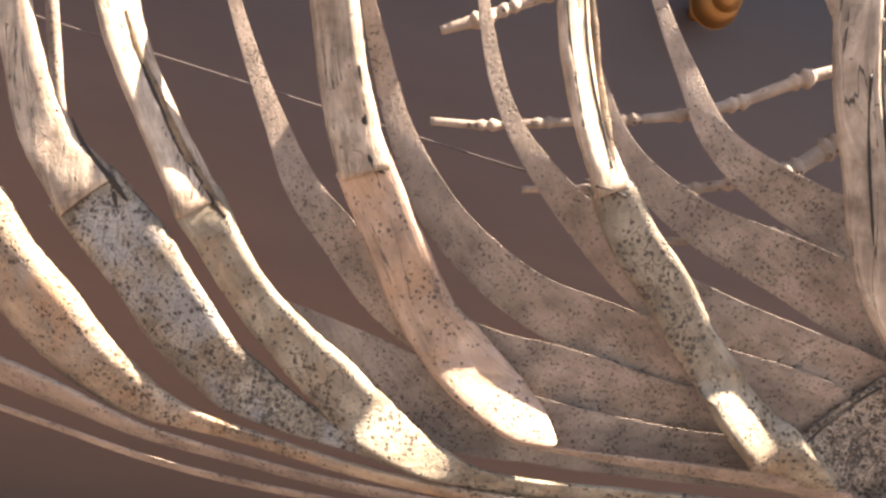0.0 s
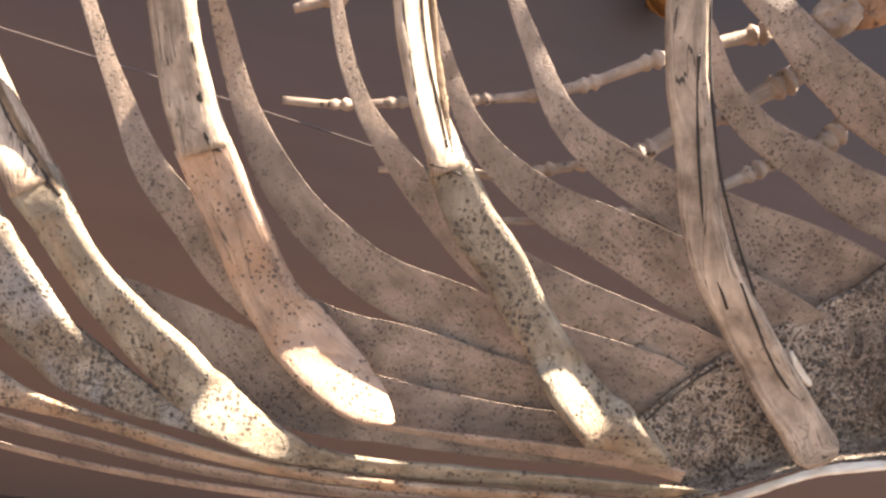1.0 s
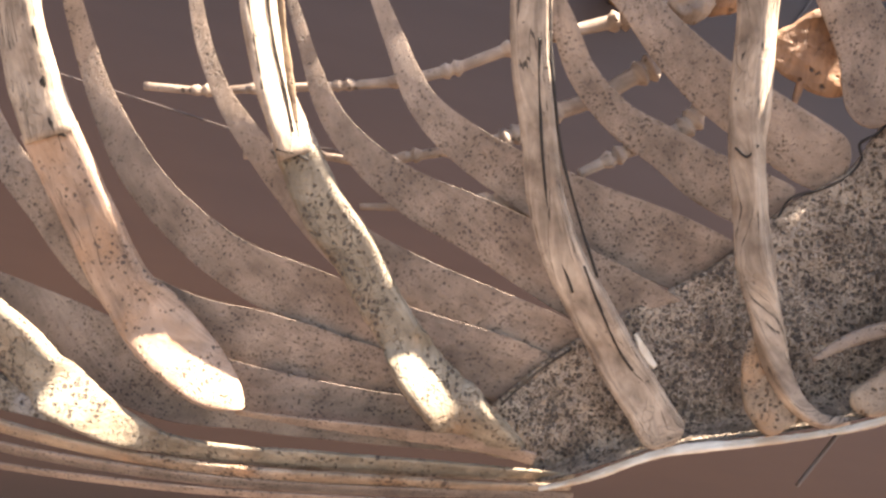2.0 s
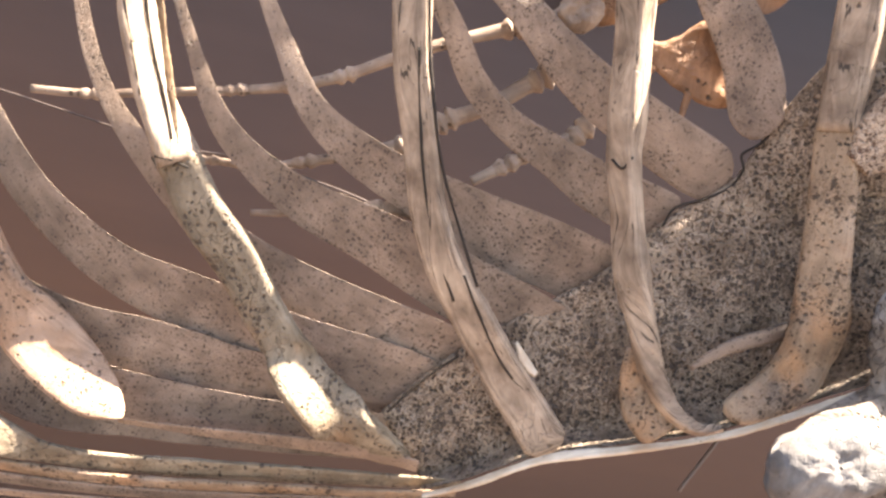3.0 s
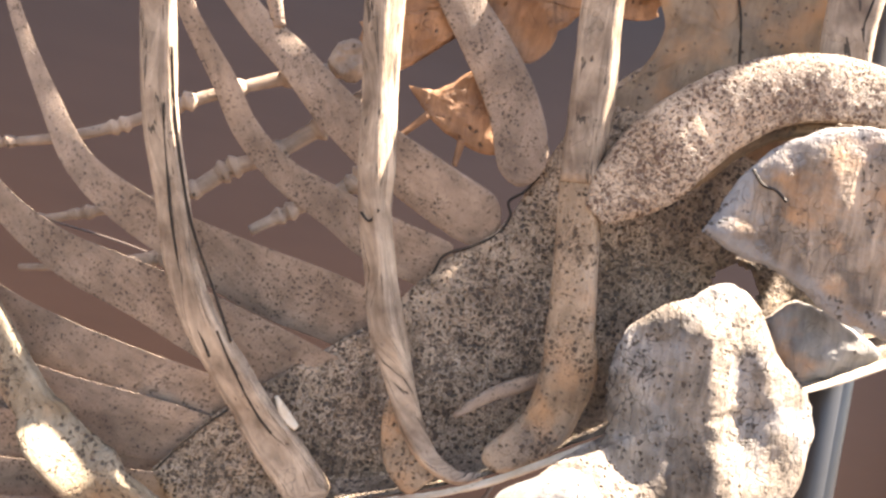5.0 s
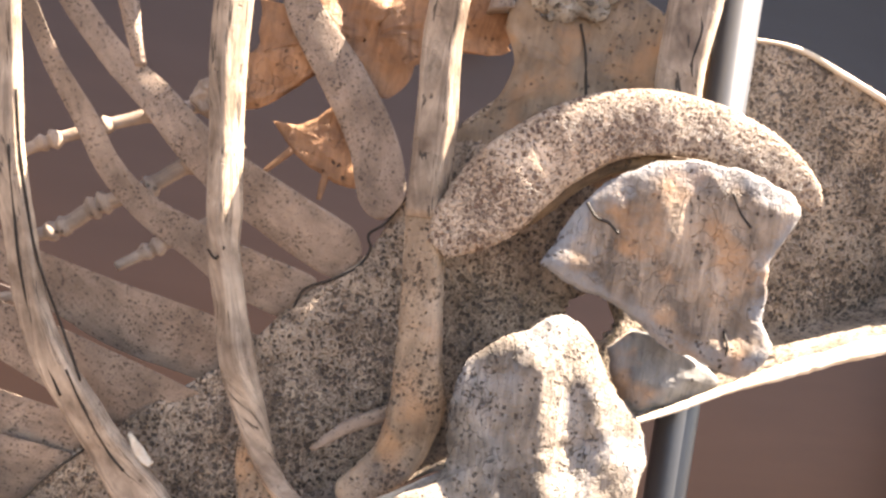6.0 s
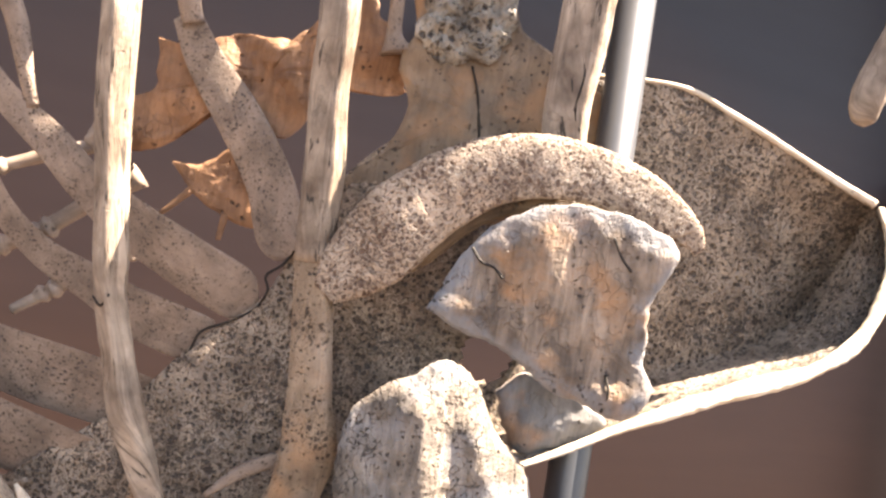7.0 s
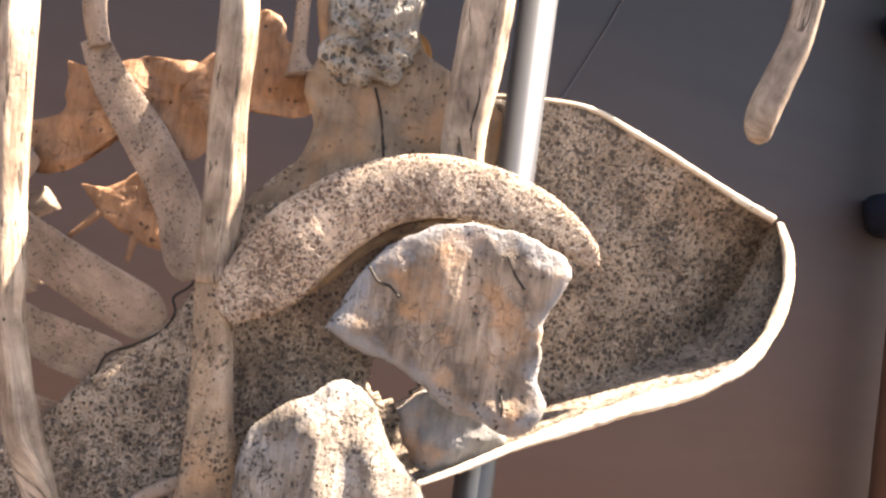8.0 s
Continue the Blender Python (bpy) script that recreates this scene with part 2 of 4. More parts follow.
def laid(rows, *bones, sink=0.25):
    """Moves stations along the depth until they lie on the front of the bones."""
    verts = np.array([v.co for ob in bones for v in ob.data.vertices])
    back = np.array(BACK)
    out = []
    for x, y, z, w in rows:
        off = verts - np.array((x, y, z))
        depth = off @ back
        aside = np.linalg.norm(off - np.outer(depth, back), axis=1)
        near = aside < max(0.0025, float(aside.min()) + 0.001)
        p = Vector((x, y, z)) + BACK * (float(depth[near].min()) + w * sink)
        out.append((p.x, p.y, p.z, w))
    return out


def slab(name, outline, material, parent, label="", front=0.012, back=0.006, rough=0.0022, rings=14, freq=60.0, folds=(), ragged=0.0012):
    """A broad bone with a smooth closed outline, domed to the front and the back.
    folds: ridges (or, below nought, hollows) along lines in x and z: both ends, height and breadth."""
    edge = spline([p[:3] for p in (*outline, outline[0])], 6)[:-1]
    mid = Vector(edge.mean(0))
    bm = bmesh.new()
    uv = bm.loops.layers.uv.new("uv")
    worn = bm.verts.layers.float.new("margin")
    marks = {}

    def raised(at):
        out = 0.0
        for (x0, z0), (x1, z1), height, breadth in folds:
            way = np.array((x1 - x0, z1 - z0))
            p = np.array((at.x - x0, at.z - z0))
            k = min(1.0, max(0.0, float(p @ way / max(way @ way, 1e-9))))
            out += height * math.exp(-float(((p - way * k) ** 2).sum()) / breadth**2)
        return out

    def layer(sign, dome):
        made = []
        for r in range(rings):
            s = 1 - (r / rings) ** 1.5
            lift = math.sqrt(max(0.0, 1 - s**4)) * dome * sign
            ring = []
            for p in edge:
                at = mid + (Vector(p) - mid) * s
                push = noise.noise(at * freq) + 0.5 * noise.noise(at * freq * 3.1) + 0.3 * noise.noise(at * freq * 8)
                fade = min(1.0, r / 3)
                fold = raised(at) * fade if sign < 0 else 0.0
                at = at + BACK * (lift - fold + push * rough * (1.0 if r else 0.5)) + (Vector(p) - mid).normalized() * ((noise.noise(Vector(p) * 300) + noise.noise(Vector(p) * 110)) * ragged * s)
                v = bm.verts.new(at)
                v[worn] = s
                marks[v] = (at.x, at.z)
                ring.append(v)
            made.append(ring)
        return made

    a, b = layer(-1, front), layer(1, back)
    count = len(edge)
    for layers in (a, b):
        for r in range(rings - 1):
            for k in range(count):
                q = (k + 1) % count
                bm.faces.new((layers[r][k], layers[r][q], layers[r + 1][q], layers[r + 1][k]))
        bm.faces.new(layers[-1])
    for k in range(count):
        q = (k + 1) % count
        bm.faces.new((a[0][k], a[0][q], b[0][q], b[0][k]))
    for f in bm.faces:
        for loop in f.loops:
            loop[uv].uv = marks[loop.vert]
    return finish(name, bm, material, parent, label)


def shell(name, upper, lower, material, parent, label, bulge=(0.012, 0.078), thick=0.004, hole=None):
    """A hollow plate between an upper and a lower line, bowed to the back."""
    def even(rail, count):
        line = spline(rail, 10)
        run = np.r_[0, np.cumsum(np.linalg.norm(np.diff(line, axis=0), axis=1))]
        return np.array([[np.interp(s, run, line[:, c]) for c in range(3)] for s in np.linspace(0, run[-1], count)])

    wide, high = 200, 60
    top, bot = even(upper, wide), even(lower, wide)
    bm = bmesh.new()
    uv = bm.loops.layers.uv.new("uv")
    marks, sheets = {}, []
    for out in (0.0, thick):
        sheet = []
        for i in range(wide):
            row = []
            u = i / (wide - 1)
            deep = bulge[0] + (bulge[1] - bulge[0]) * u
            deep *= min(1.0, (1 - u) * 9) ** 0.6
            for j in range(high):
                v = j / (high - 1)
                at = Vector(top[i] * (1 - v) + bot[i] * v)
                curl = 0.93 + 0.055 * u
                bow = (v / curl) ** 1.15 if v < curl else max(0.0, 1 - ((v - curl) / (1 - curl)) ** 2)
                push = 0.0022 * noise.noise(at * 40) + 0.0010 * noise.noise(at * 140) + 0.0006 * noise.noise(at * 420)
                vert = bm.verts.new(at + BACK * (deep * bow + push + out))
                marks[vert] = (at.x, at.z)
                row.append(vert)
            sheet.append(row)
        sheets.append(sheet)
    keep = {(i, j) for i in range(wide - 1) for j in range(high - 1)}
    if hole:
        mid, size = Vector(hole[0]), hole[1]
        keep = {(i, j) for i, j in keep if ((sheets[0][i][j].co - mid) - BACK * (sheets[0][i][j].co - mid).dot(BACK)).length > size}
    for n, sheet in enumerate(sheets):
        for i, j in sorted(keep):
            bm.faces.new((sheet[i][j], sheet[i + 1][j], sheet[i + 1][j + 1], sheet[i][j + 1]))
    for i, j in sorted(keep):
        for (di, dj), (p, q) in (((-1, 0), ((0, 0), (0, 1))), ((1, 0), ((1, 0), (1, 1))), ((0, -1), ((0, 0), (1, 0))), ((0, 1), ((0, 1), (1, 1)))):
            if (i + di, j + dj) not in keep:
                a, b = sheets[0][i + p[0]][j + p[1]], sheets[0][i + q[0]][j + q[1]]
                c, d = sheets[1][i + q[0]][j + q[1]], sheets[1][i + p[0]][j + p[1]]
                bm.faces.new((a, b, c, d))
    bmesh.ops.delete(bm, geom=[v for v in bm.verts if not v.link_faces], context="VERTS")
    for f in bm.faces:
        for loop in f.loops:
            loop[uv].uv = marks[loop.vert]
    return finish(name, bm, material, parent, label)


def tube(name, a, b, radius, material, parent, label="", sides=32, radius_b=None):
    bm = bmesh.new()
    a, b = Vector(a), Vector(b)
    m = Matrix.Translation((a + b) / 2) @ (b - a).to_track_quat("Z", "Y").to_matrix().to_4x4()
    bmesh.ops.create_cone(bm, cap_ends=True, segments=sides, radius1=radius, radius2=radius if radius_b is None else radius_b, depth=(b - a).length, matrix=m)
    bmesh.ops.bevel(bm, geom=[e for e in bm.edges if len(e.link_faces) == 2 and any(len(f.verts) > 4 for f in e.link_faces)], offset=radius * 0.08, segments=2, affect="EDGES")
    return finish(name, bm, material, parent, label)


def box(name, low, high, material, parent=None, bevel=0.0):
    bm = bmesh.new()
    bmesh.ops.create_cube(bm, size=1)
    low, high = Vector(low), Vector(high)
    for v in bm.verts:
        v.co = Vector([low[c] + (high[c] - low[c]) * (v.co[c] + 0.5) for c in range(3)])
    if bevel:
        bmesh.ops.bevel(bm, geom=bm.edges[:], offset=bevel, segments=2, affect="EDGES")
    return finish(name, bm, material, parent, smooth=False)


# the room ----------------------------------------------------------------
tagged(box("floor", (-12, -12, -0.1), (14, 12, 0), FLOOR), "polished brown floor, blurred by distance", "floor", kind="structure")
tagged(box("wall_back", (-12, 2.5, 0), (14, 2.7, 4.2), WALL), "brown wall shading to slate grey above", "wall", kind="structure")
# unseen overhang, added to keep the sun off the back wall
tagged(box("ceiling", (-12, 1.2, 4.2), (14, 2.7, 4.4), WALL), "plain dark unseen ceiling added to shade the wall", "ceiling", kind="structure")

# each bone: a few stations along it, in metres (x, y, z and, for long bones, breadth)
BONES = {}
BONES['N0'] = [(-0.258, 0.364, 1.089, 0.05976), (-0.227, 0.359, 1.065, 0.0558), (-0.196, 0.353, 1.04, 0.0558), (-0.162, 0.347, 1.017, 0.04188), (-0.122, 0.34, 1.002, 0.0182), (-0.07, 0.33, 0.996, 0.0132), (-0.013, 0.319, 0.99, 0.0119), (0.047, 0.308, 0.988, 0.0112), (0.112, 0.295, 0.992, 0.0111), (0.191, 0.28, 1.002, 0.0098), (0.238, 0.271, 1.008, 0.0084), (0.287, 0.261, 1.017, 0.0065)]
BONES['N1'] = [(-0.311, 0.466, 1.422, 0.0246), (-0.278, 0.368, 1.306, 0.0246), (-0.26, 0.363, 1.239, 0.0246), (-0.242, 0.359, 1.189, 0.0279), (-0.22, 0.355, 1.147, 0.0312), (-0.189, 0.35, 1.116, 0.0411), (-0.154, 0.344, 1.086, 0.0494), (-0.125, 0.339, 1.055, 0.0495), (-0.094, 0.334, 1.031, 0.0396), (-0.058, 0.328, 1.016, 0.0248), (-0.019, 0.322, 1.006, 0.0132), (0.033, 0.314, 0.996, 0.0113), (0.09, 0.306, 0.996, 0.0113), (0.163, 0.295, 1.002, 0.0107), (0.246, 0.283, 1.011, 0.0094), (0.299, 0.275, 1.017, 0.0067)]
BONES['N2'] = [(-0.258, 0.46, 1.431, 0.0247), (-0.221, 0.36, 1.317, 0.0247), (-0.202, 0.355, 1.251, 0.0247), (-0.184, 0.35, 1.208, 0.0247), (-0.155, 0.344, 1.163, 0.0246), (-0.125, 0.338, 1.122, 0.0295), (-0.094, 0.331, 1.085, 0.0278), (-0.062, 0.325, 1.058, 0.0311), (-0.032, 0.318, 1.038, 0.0358), (-0.003, 0.308, 1.02, 0.0306), (0.033, 0.304, 1.005, 0.0194), (0.077, 0.3, 1.0, 0.0131), (0.142, 0.29, 1.006, 0.0124), (0.206, 0.279, 1.013, 0.0111), (0.254, 0.271, 1.018, 0.0092), (0.29, 0.266, 1.022, 0.0059)]
BONES['N3'] = [(-0.121, 0.402, 1.455, 0.03), (-0.091, 0.314, 1.338, 0.03), (-0.077, 0.317, 1.27, 0.03), (-0.065, 0.32, 1.228, 0.0304), (-0.052, 0.321, 1.193, 0.0307), (-0.036, 0.321, 1.16, 0.0326), (-0.012, 0.32, 1.124, 0.0345), (0.015, 0.317, 1.086, 0.0364), (0.043, 0.311, 1.062, 0.0389), (0.072, 0.299, 1.042, 0.0318), (0.095, 0.286, 1.031, 0.0127)]
BONES['N4'] = [(0.013, 0.4, 1.483, 0.0222), (0.041, 0.302, 1.365, 0.0222), (0.054, 0.298, 1.297, 0.0222), (0.064, 0.296, 1.254, 0.0229), (0.08, 0.292, 1.211, 0.0216), (0.1, 0.288, 1.176, 0.02419), (0.117, 0.285, 1.151, 0.02845), (0.139, 0.281, 1.129, 0.02845), (0.156, 0.278, 1.107, 0.02666), (0.173, 0.272, 1.088, 0.02654), (0.189, 0.266, 1.069, 0.03226), (0.213, 0.264, 1.051, 0.0341), (0.238, 0.267, 1.037, 0.0308), (0.257, 0.272, 1.027, 0.0196)]
BONES['N5'] = [(0.169, 0.355, 1.491, 0.0231), (0.193, 0.26, 1.372, 0.0231), (0.203, 0.258, 1.304, 0.0231), (0.212, 0.257, 1.256, 0.0233), (0.226, 0.255, 1.211, 0.0218), (0.236, 0.254, 1.178, 0.0219), (0.251, 0.252, 1.149, 0.0235), (0.273, 0.248, 1.121, 0.0252), (0.294, 0.244, 1.096, 0.0253), (0.314, 0.241, 1.074, 0.0254), (0.331, 0.238, 1.055, 0.027)]
BONES['N6'] = [(0.292, 0.317, 1.522, 0.0212), (0.311, 0.224, 1.403, 0.0212), (0.317, 0.223, 1.333, 0.0212), (0.323, 0.223, 1.285, 0.0189), (0.328, 0.223, 1.249, 0.02), (0.331, 0.223, 1.225, 0.0179), (0.339, 0.222, 1.195, 0.017), (0.348, 0.22, 1.165, 0.0187), (0.36, 0.218, 1.136, 0.0156), (0.371, 0.216, 1.112, 0.0132), (0.384, 0.213, 1.095, 0.0107), (0.4, 0.21, 1.087, 0.0076), (0.414, 0.206, 1.09, 0.0038)]
BONES['N6b'] = [(0.36, 0.223, 1.125, 0.0082), (0.364, 0.223, 1.106, 0.0159), (0.373, 0.221, 1.09, 0.0239), (0.384, 0.218, 1.079, 0.0223)]
BONES['N7'] = [(0.407, 0.276, 1.54, 0.0222), (0.422, 0.185, 1.42, 0.0222), (0.426, 0.186, 1.35, 0.0222), (0.43, 0.187, 1.31, 0.0232), (0.432, 0.188, 1.259, 0.0217), (0.438, 0.187, 1.215, 0.0242), (0.442, 0.187, 1.179, 0.0268), (0.445, 0.187, 1.155, 0.0306), (0.44, 0.191, 1.128, 0.0277), (0.426, 0.198, 1.109, 0.0218), (0.412, 0.205, 1.099, 0.0141)]
BONES['N8'] = [(0.546, 0.227, 1.639, 0.0294), (0.554, 0.138, 1.519, 0.0294), (0.552, 0.139, 1.449, 0.0294), (0.551, 0.142, 1.399, 0.0279), (0.549, 0.144, 1.361, 0.0254), (0.552, 0.144, 1.333, 0.0242)]
BONES['N9'] = [(0.746, 0.184, 1.693, 0.017), (0.748, 0.096, 1.574, 0.017), (0.743, 0.099, 1.504, 0.017), (0.738, 0.102, 1.455, 0.017), (0.73, 0.106, 1.426, 0.0186), (0.723, 0.109, 1.401, 0.0186), (0.724, 0.11, 1.385, 0.0115)]
BONES['spike'] = [(0.397, 0.222, 1.118, 0.0032), (0.414, 0.215, 1.134, 0.0077), (0.435, 0.206, 1.147, 0.0089), (0.455, 0.197, 1.16, 0.0094)]
BONES['hook'] = [(0.298, 0.241, 1.114, 0.0019), (0.305, 0.24, 1.104, 0.0063), (0.312, 0.238, 1.098, 0.0038)]
BONES['F0'] = [(-0.293, 0.467, 1.44, 0.0093), (-0.266, 0.408, 1.322, 0.0093), (-0.253, 0.403, 1.254, 0.0093), (-0.24, 0.399, 1.202, 0.01), (-0.228, 0.395, 1.164, 0.0079), (-0.205, 0.389, 1.121, 0.0078)]
BONES['F1'] = [(-0.21, 0.459, 1.451, 0.0079), (-0.168, 0.395, 1.339, 0.0079), (-0.145, 0.385, 1.275, 0.0079), (-0.118, 0.375, 1.221, 0.0106), (-0.095, 0.367, 1.182, 0.0148), (-0.072, 0.359, 1.147, 0.0217), (-0.044, 0.351, 1.121, 0.0286), (-0.007, 0.342, 1.089, 0.0329), (0.05, 0.33, 1.066, 0.0406), (0.106, 0.319, 1.061, 0.044), (0.158, 0.31, 1.054, 0.0439), (0.217, 0.299, 1.052, 0.0428), (0.277, 0.301, 1.048, 0.0387)]
BONES['F2'] = [(-0.118, 0.4, 1.464, 0.0074), (-0.081, 0.346, 1.349, 0.0074), (-0.061, 0.344, 1.283, 0.0074), (-0.043, 0.343, 1.239, 0.0123), (-0.022, 0.342, 1.195, 0.0158), (0.005, 0.338, 1.155, 0.0258), (0.036, 0.332, 1.128, 0.0303), (0.076, 0.324, 1.106, 0.0343), (0.125, 0.312, 1.094, 0.0402), (0.184, 0.298, 1.081, 0.0432), (0.233, 0.286, 1.076, 0.0435), (0.277, 0.29, 1.066, 0.0412)]
BONES['F3'] = [(-0.035, 0.418, 1.487, 0.0063), (-0.004, 0.357, 1.37, 0.0063), (0.01, 0.35, 1.303, 0.0063), (0.028, 0.342, 1.245, 0.0098), (0.047, 0.336, 1.209, 0.0118), (0.071, 0.329, 1.182, 0.0172), (0.099, 0.321, 1.158, 0.0247), (0.135, 0.311, 1.132, 0.0323), (0.178, 0.3, 1.113, 0.0412), (0.229, 0.287, 1.1, 0.0451), (0.271, 0.281, 1.092, 0.0436), (0.308, 0.285, 1.082, 0.0411)]
BONES['F4'] = [(0.004, 0.407, 1.474, 0.0061), (0.044, 0.345, 1.362, 0.0061), (0.067, 0.337, 1.297, 0.0061), (0.091, 0.329, 1.247, 0.0088), (0.111, 0.323, 1.211, 0.015), (0.135, 0.316, 1.188, 0.0211), (0.171, 0.305, 1.168, 0.0288), (0.216, 0.292, 1.155, 0.0366), (0.266, 0.278, 1.137, 0.0439), (0.313, 0.268, 1.122, 0.0442), (0.35, 0.272, 1.109, 0.0421)]
BONES['F5'] = [(0.047, 0.398, 1.481, 0.0082), (0.091, 0.335, 1.371, 0.0082), (0.116, 0.327, 1.308, 0.0082), (0.144, 0.318, 1.258, 0.013), (0.167, 0.312, 1.224, 0.0192), (0.198, 0.303, 1.203, 0.0267), (0.23, 0.294, 1.19, 0.0315), (0.277, 0.281, 1.174, 0.0427), (0.323, 0.268, 1.164, 0.0444), (0.36, 0.264, 1.155, 0.0415), (0.392, 0.27, 1.148, 0.0357)]
BONES['F6'] = [(0.128, 0.358, 1.492, 0.0116), (0.181, 0.303, 1.386, 0.0116), (0.212, 0.3, 1.327, 0.0116), (0.24, 0.298, 1.289, 0.0152), (0.258, 0.298, 1.262, 0.0174), (0.285, 0.292, 1.239, 0.021), (0.315, 0.282, 1.225, 0.0258), (0.344, 0.272, 1.211, 0.033), (0.379, 0.261, 1.201, 0.0346), (0.39, 0.261, 1.199, 0.0279)]
BONES['F7'] = [(0.151, 0.331, 1.486, 0.0172), (0.205, 0.31, 1.384, 0.0172), (0.245, 0.296, 1.335, 0.0172), (0.28, 0.285, 1.307, 0.0226), (0.304, 0.277, 1.285, 0.0274), (0.333, 0.268, 1.265, 0.0324), (0.368, 0.257, 1.247, 0.0357), (0.396, 0.249, 1.234, 0.0367), (0.412, 0.244, 1.229, 0.0272)]
BONES['F8'] = [(0.345, 0.265, 1.397, 0.0173), (0.36, 0.259, 1.37, 0.0235), (0.387, 0.25, 1.335, 0.0293), (0.407, 0.243, 1.303, 0.0317), (0.416, 0.24, 1.277, 0.0327), (0.419, 0.239, 1.256, 0.024)]
BONES['F8b'] = [(0.307, 0.328, 1.621, 0.016), (0.33, 0.27, 1.502, 0.016), (0.34, 0.266, 1.433, 0.016), (0.344, 0.264, 1.409, 0.0152), (0.35, 0.262, 1.391, 0.0138)]
BONES['F7b'] = [(0.174, 0.366, 1.585, 0.0137), (0.213, 0.304, 1.472, 0.0137), (0.235, 0.298, 1.408, 0.0137), (0.25, 0.294, 1.375, 0.0144), (0.261, 0.29, 1.342, 0.0103), (0.267, 0.289, 1.326, 0.0082)]
BONES['G0'] = [(-0.08, 0.366, 1.07, 0.0142), (-0.023, 0.351, 1.048, 0.0387), (0.036, 0.335, 1.03, 0.0486), (0.095, 0.32, 1.028, 0.0447), (0.161, 0.305, 1.03, 0.0374), (0.226, 0.289, 1.036, 0.0337), (0.28, 0.285, 1.036, 0.0306)]
BONES['B1'] = [(-0.246, 0.368, 1.009, 0.0303), (-0.19, 0.357, 0.998, 0.0269), (-0.137, 0.347, 0.986, 0.0168), (-0.078, 0.336, 0.981, 0.012), (-0.017, 0.324, 0.978, 0.012), (0.049, 0.312, 0.979, 0.012), (0.115, 0.299, 0.984, 0.0112), (0.194, 0.283, 0.995, 0.0099), (0.291, 0.264, 1.011, 0.0065)]
BONES['B2'] = [(-0.241, 0.363, 0.987, 0.0067), (-0.185, 0.353, 0.979, 0.008), (-0.133, 0.343, 0.972, 0.008), (-0.082, 0.333, 0.969, 0.008), (-0.029, 0.323, 0.969, 0.0079), (0.017, 0.314, 0.971, 0.0079), (0.082, 0.301, 0.976, 0.0079), (0.178, 0.283, 0.988, 0.0072), (0.289, 0.261, 1.007, 0.0052)]
BONES['T3'] = [(0.091, 0.304, 1.023, 0.0046), (0.138, 0.292, 1.026, 0.0092), (0.185, 0.28, 1.03, 0.013), (0.231, 0.268, 1.033, 0.0141), (0.261, 0.26, 1.031, 0.0128)]
BONES['TA'] = [(-0.001, 0.363, 1.204, 0.005), (0.034, 0.356, 1.208, 0.005), (0.068, 0.349, 1.216, 0.0054), (0.119, 0.339, 1.228, 0.0057), (0.153, 0.332, 1.238, 0.0071), (0.183, 0.327, 1.251, 0.0071), (0.218, 0.32, 1.272, 0.0078), (0.247, 0.315, 1.287, 0.0078), (0.28, 0.309, 1.302, 0.0093), (0.31, 0.303, 1.314, 0.0107), (0.332, 0.299, 1.324, 0.0157)]
BONES['TB'] = [(0.066, 0.36, 1.173, 0.0044), (0.109, 0.352, 1.182, 0.0044), (0.141, 0.346, 1.184, 0.0055), (0.169, 0.34, 1.193, 0.0062), (0.196, 0.335, 1.203, 0.0073), (0.23, 0.329, 1.218, 0.0095), (0.252, 0.325, 1.237, 0.011), (0.278, 0.32, 1.253, 0.011), (0.306, 0.315, 1.277, 0.0124), (0.331, 0.31, 1.298, 0.0183)]
BONES['TD'] = [(0.142, 0.327, 1.155, 0.0042), (0.183, 0.32, 1.163, 0.0049), (0.22, 0.313, 1.174, 0.0071), (0.249, 0.307, 1.169, 0.0028)]
BONES['TE'] = [(0.271, 0.303, 1.201, 0.0064), (0.29, 0.3, 1.215, 0.0078), (0.302, 0.298, 1.223, 0.0078)]
BONES['TF'] = [(0.317, 0.288, 1.234, 0.0083), (0.329, 0.286, 1.244, 0.0104), (0.336, 0.285, 1.26, 0.01044)]
BONES['T0'] = [(-0.005, 0.365, 1.262, 0.0058), (0.018, 0.361, 1.274, 0.0087), (0.034, 0.359, 1.284, 0.0065), (0.06, 0.355, 1.3, 0.0079), (0.085, 0.351, 1.322, 0.0087)]
BONES['back_edge'] = [(0.556, 0.182, 1.393, 0.002), (0.625, 0.16, 1.397, 0.003), (0.66, 0.149, 1.386, 0.004), (0.699, 0.136, 1.368, 0.004), (0.73, 0.126, 1.353, 0.005), (0.751, 0.119, 1.344, 0.006)]
BONES['top'] = [(0.238, 0.283, 1.053), (0.271, 0.275, 1.094), (0.311, 0.266, 1.129), (0.348, 0.256, 1.161), (0.381, 0.249, 1.202), (0.412, 0.241, 1.23), (0.43, 0.238, 1.268), (0.45, 0.215, 1.316), (0.502, 0.199, 1.363), (0.556, 0.182, 1.393), (0.625, 0.16, 1.397), (0.66, 0.149, 1.386), (0.699, 0.136, 1.368), (0.73, 0.126, 1.353), (0.751, 0.119, 1.344)]
BONES['bot'] = [(0.267, 0.266, 1.015), (0.29, 0.256, 1.028), (0.326, 0.24, 1.053), (0.368, 0.222, 1.07), (0.413, 0.202, 1.091), (0.466, 0.178, 1.127), (0.487, 0.15, 1.145), (0.548, 0.135, 1.17), (0.593, 0.125, 1.193), (0.629, 0.118, 1.21), (0.667, 0.108, 1.227), (0.701, 0.1, 1.242), (0.728, 0.097, 1.263), (0.748, 0.102, 1.295), (0.755, 0.109, 1.321), (0.754, 0.118, 1.342)]
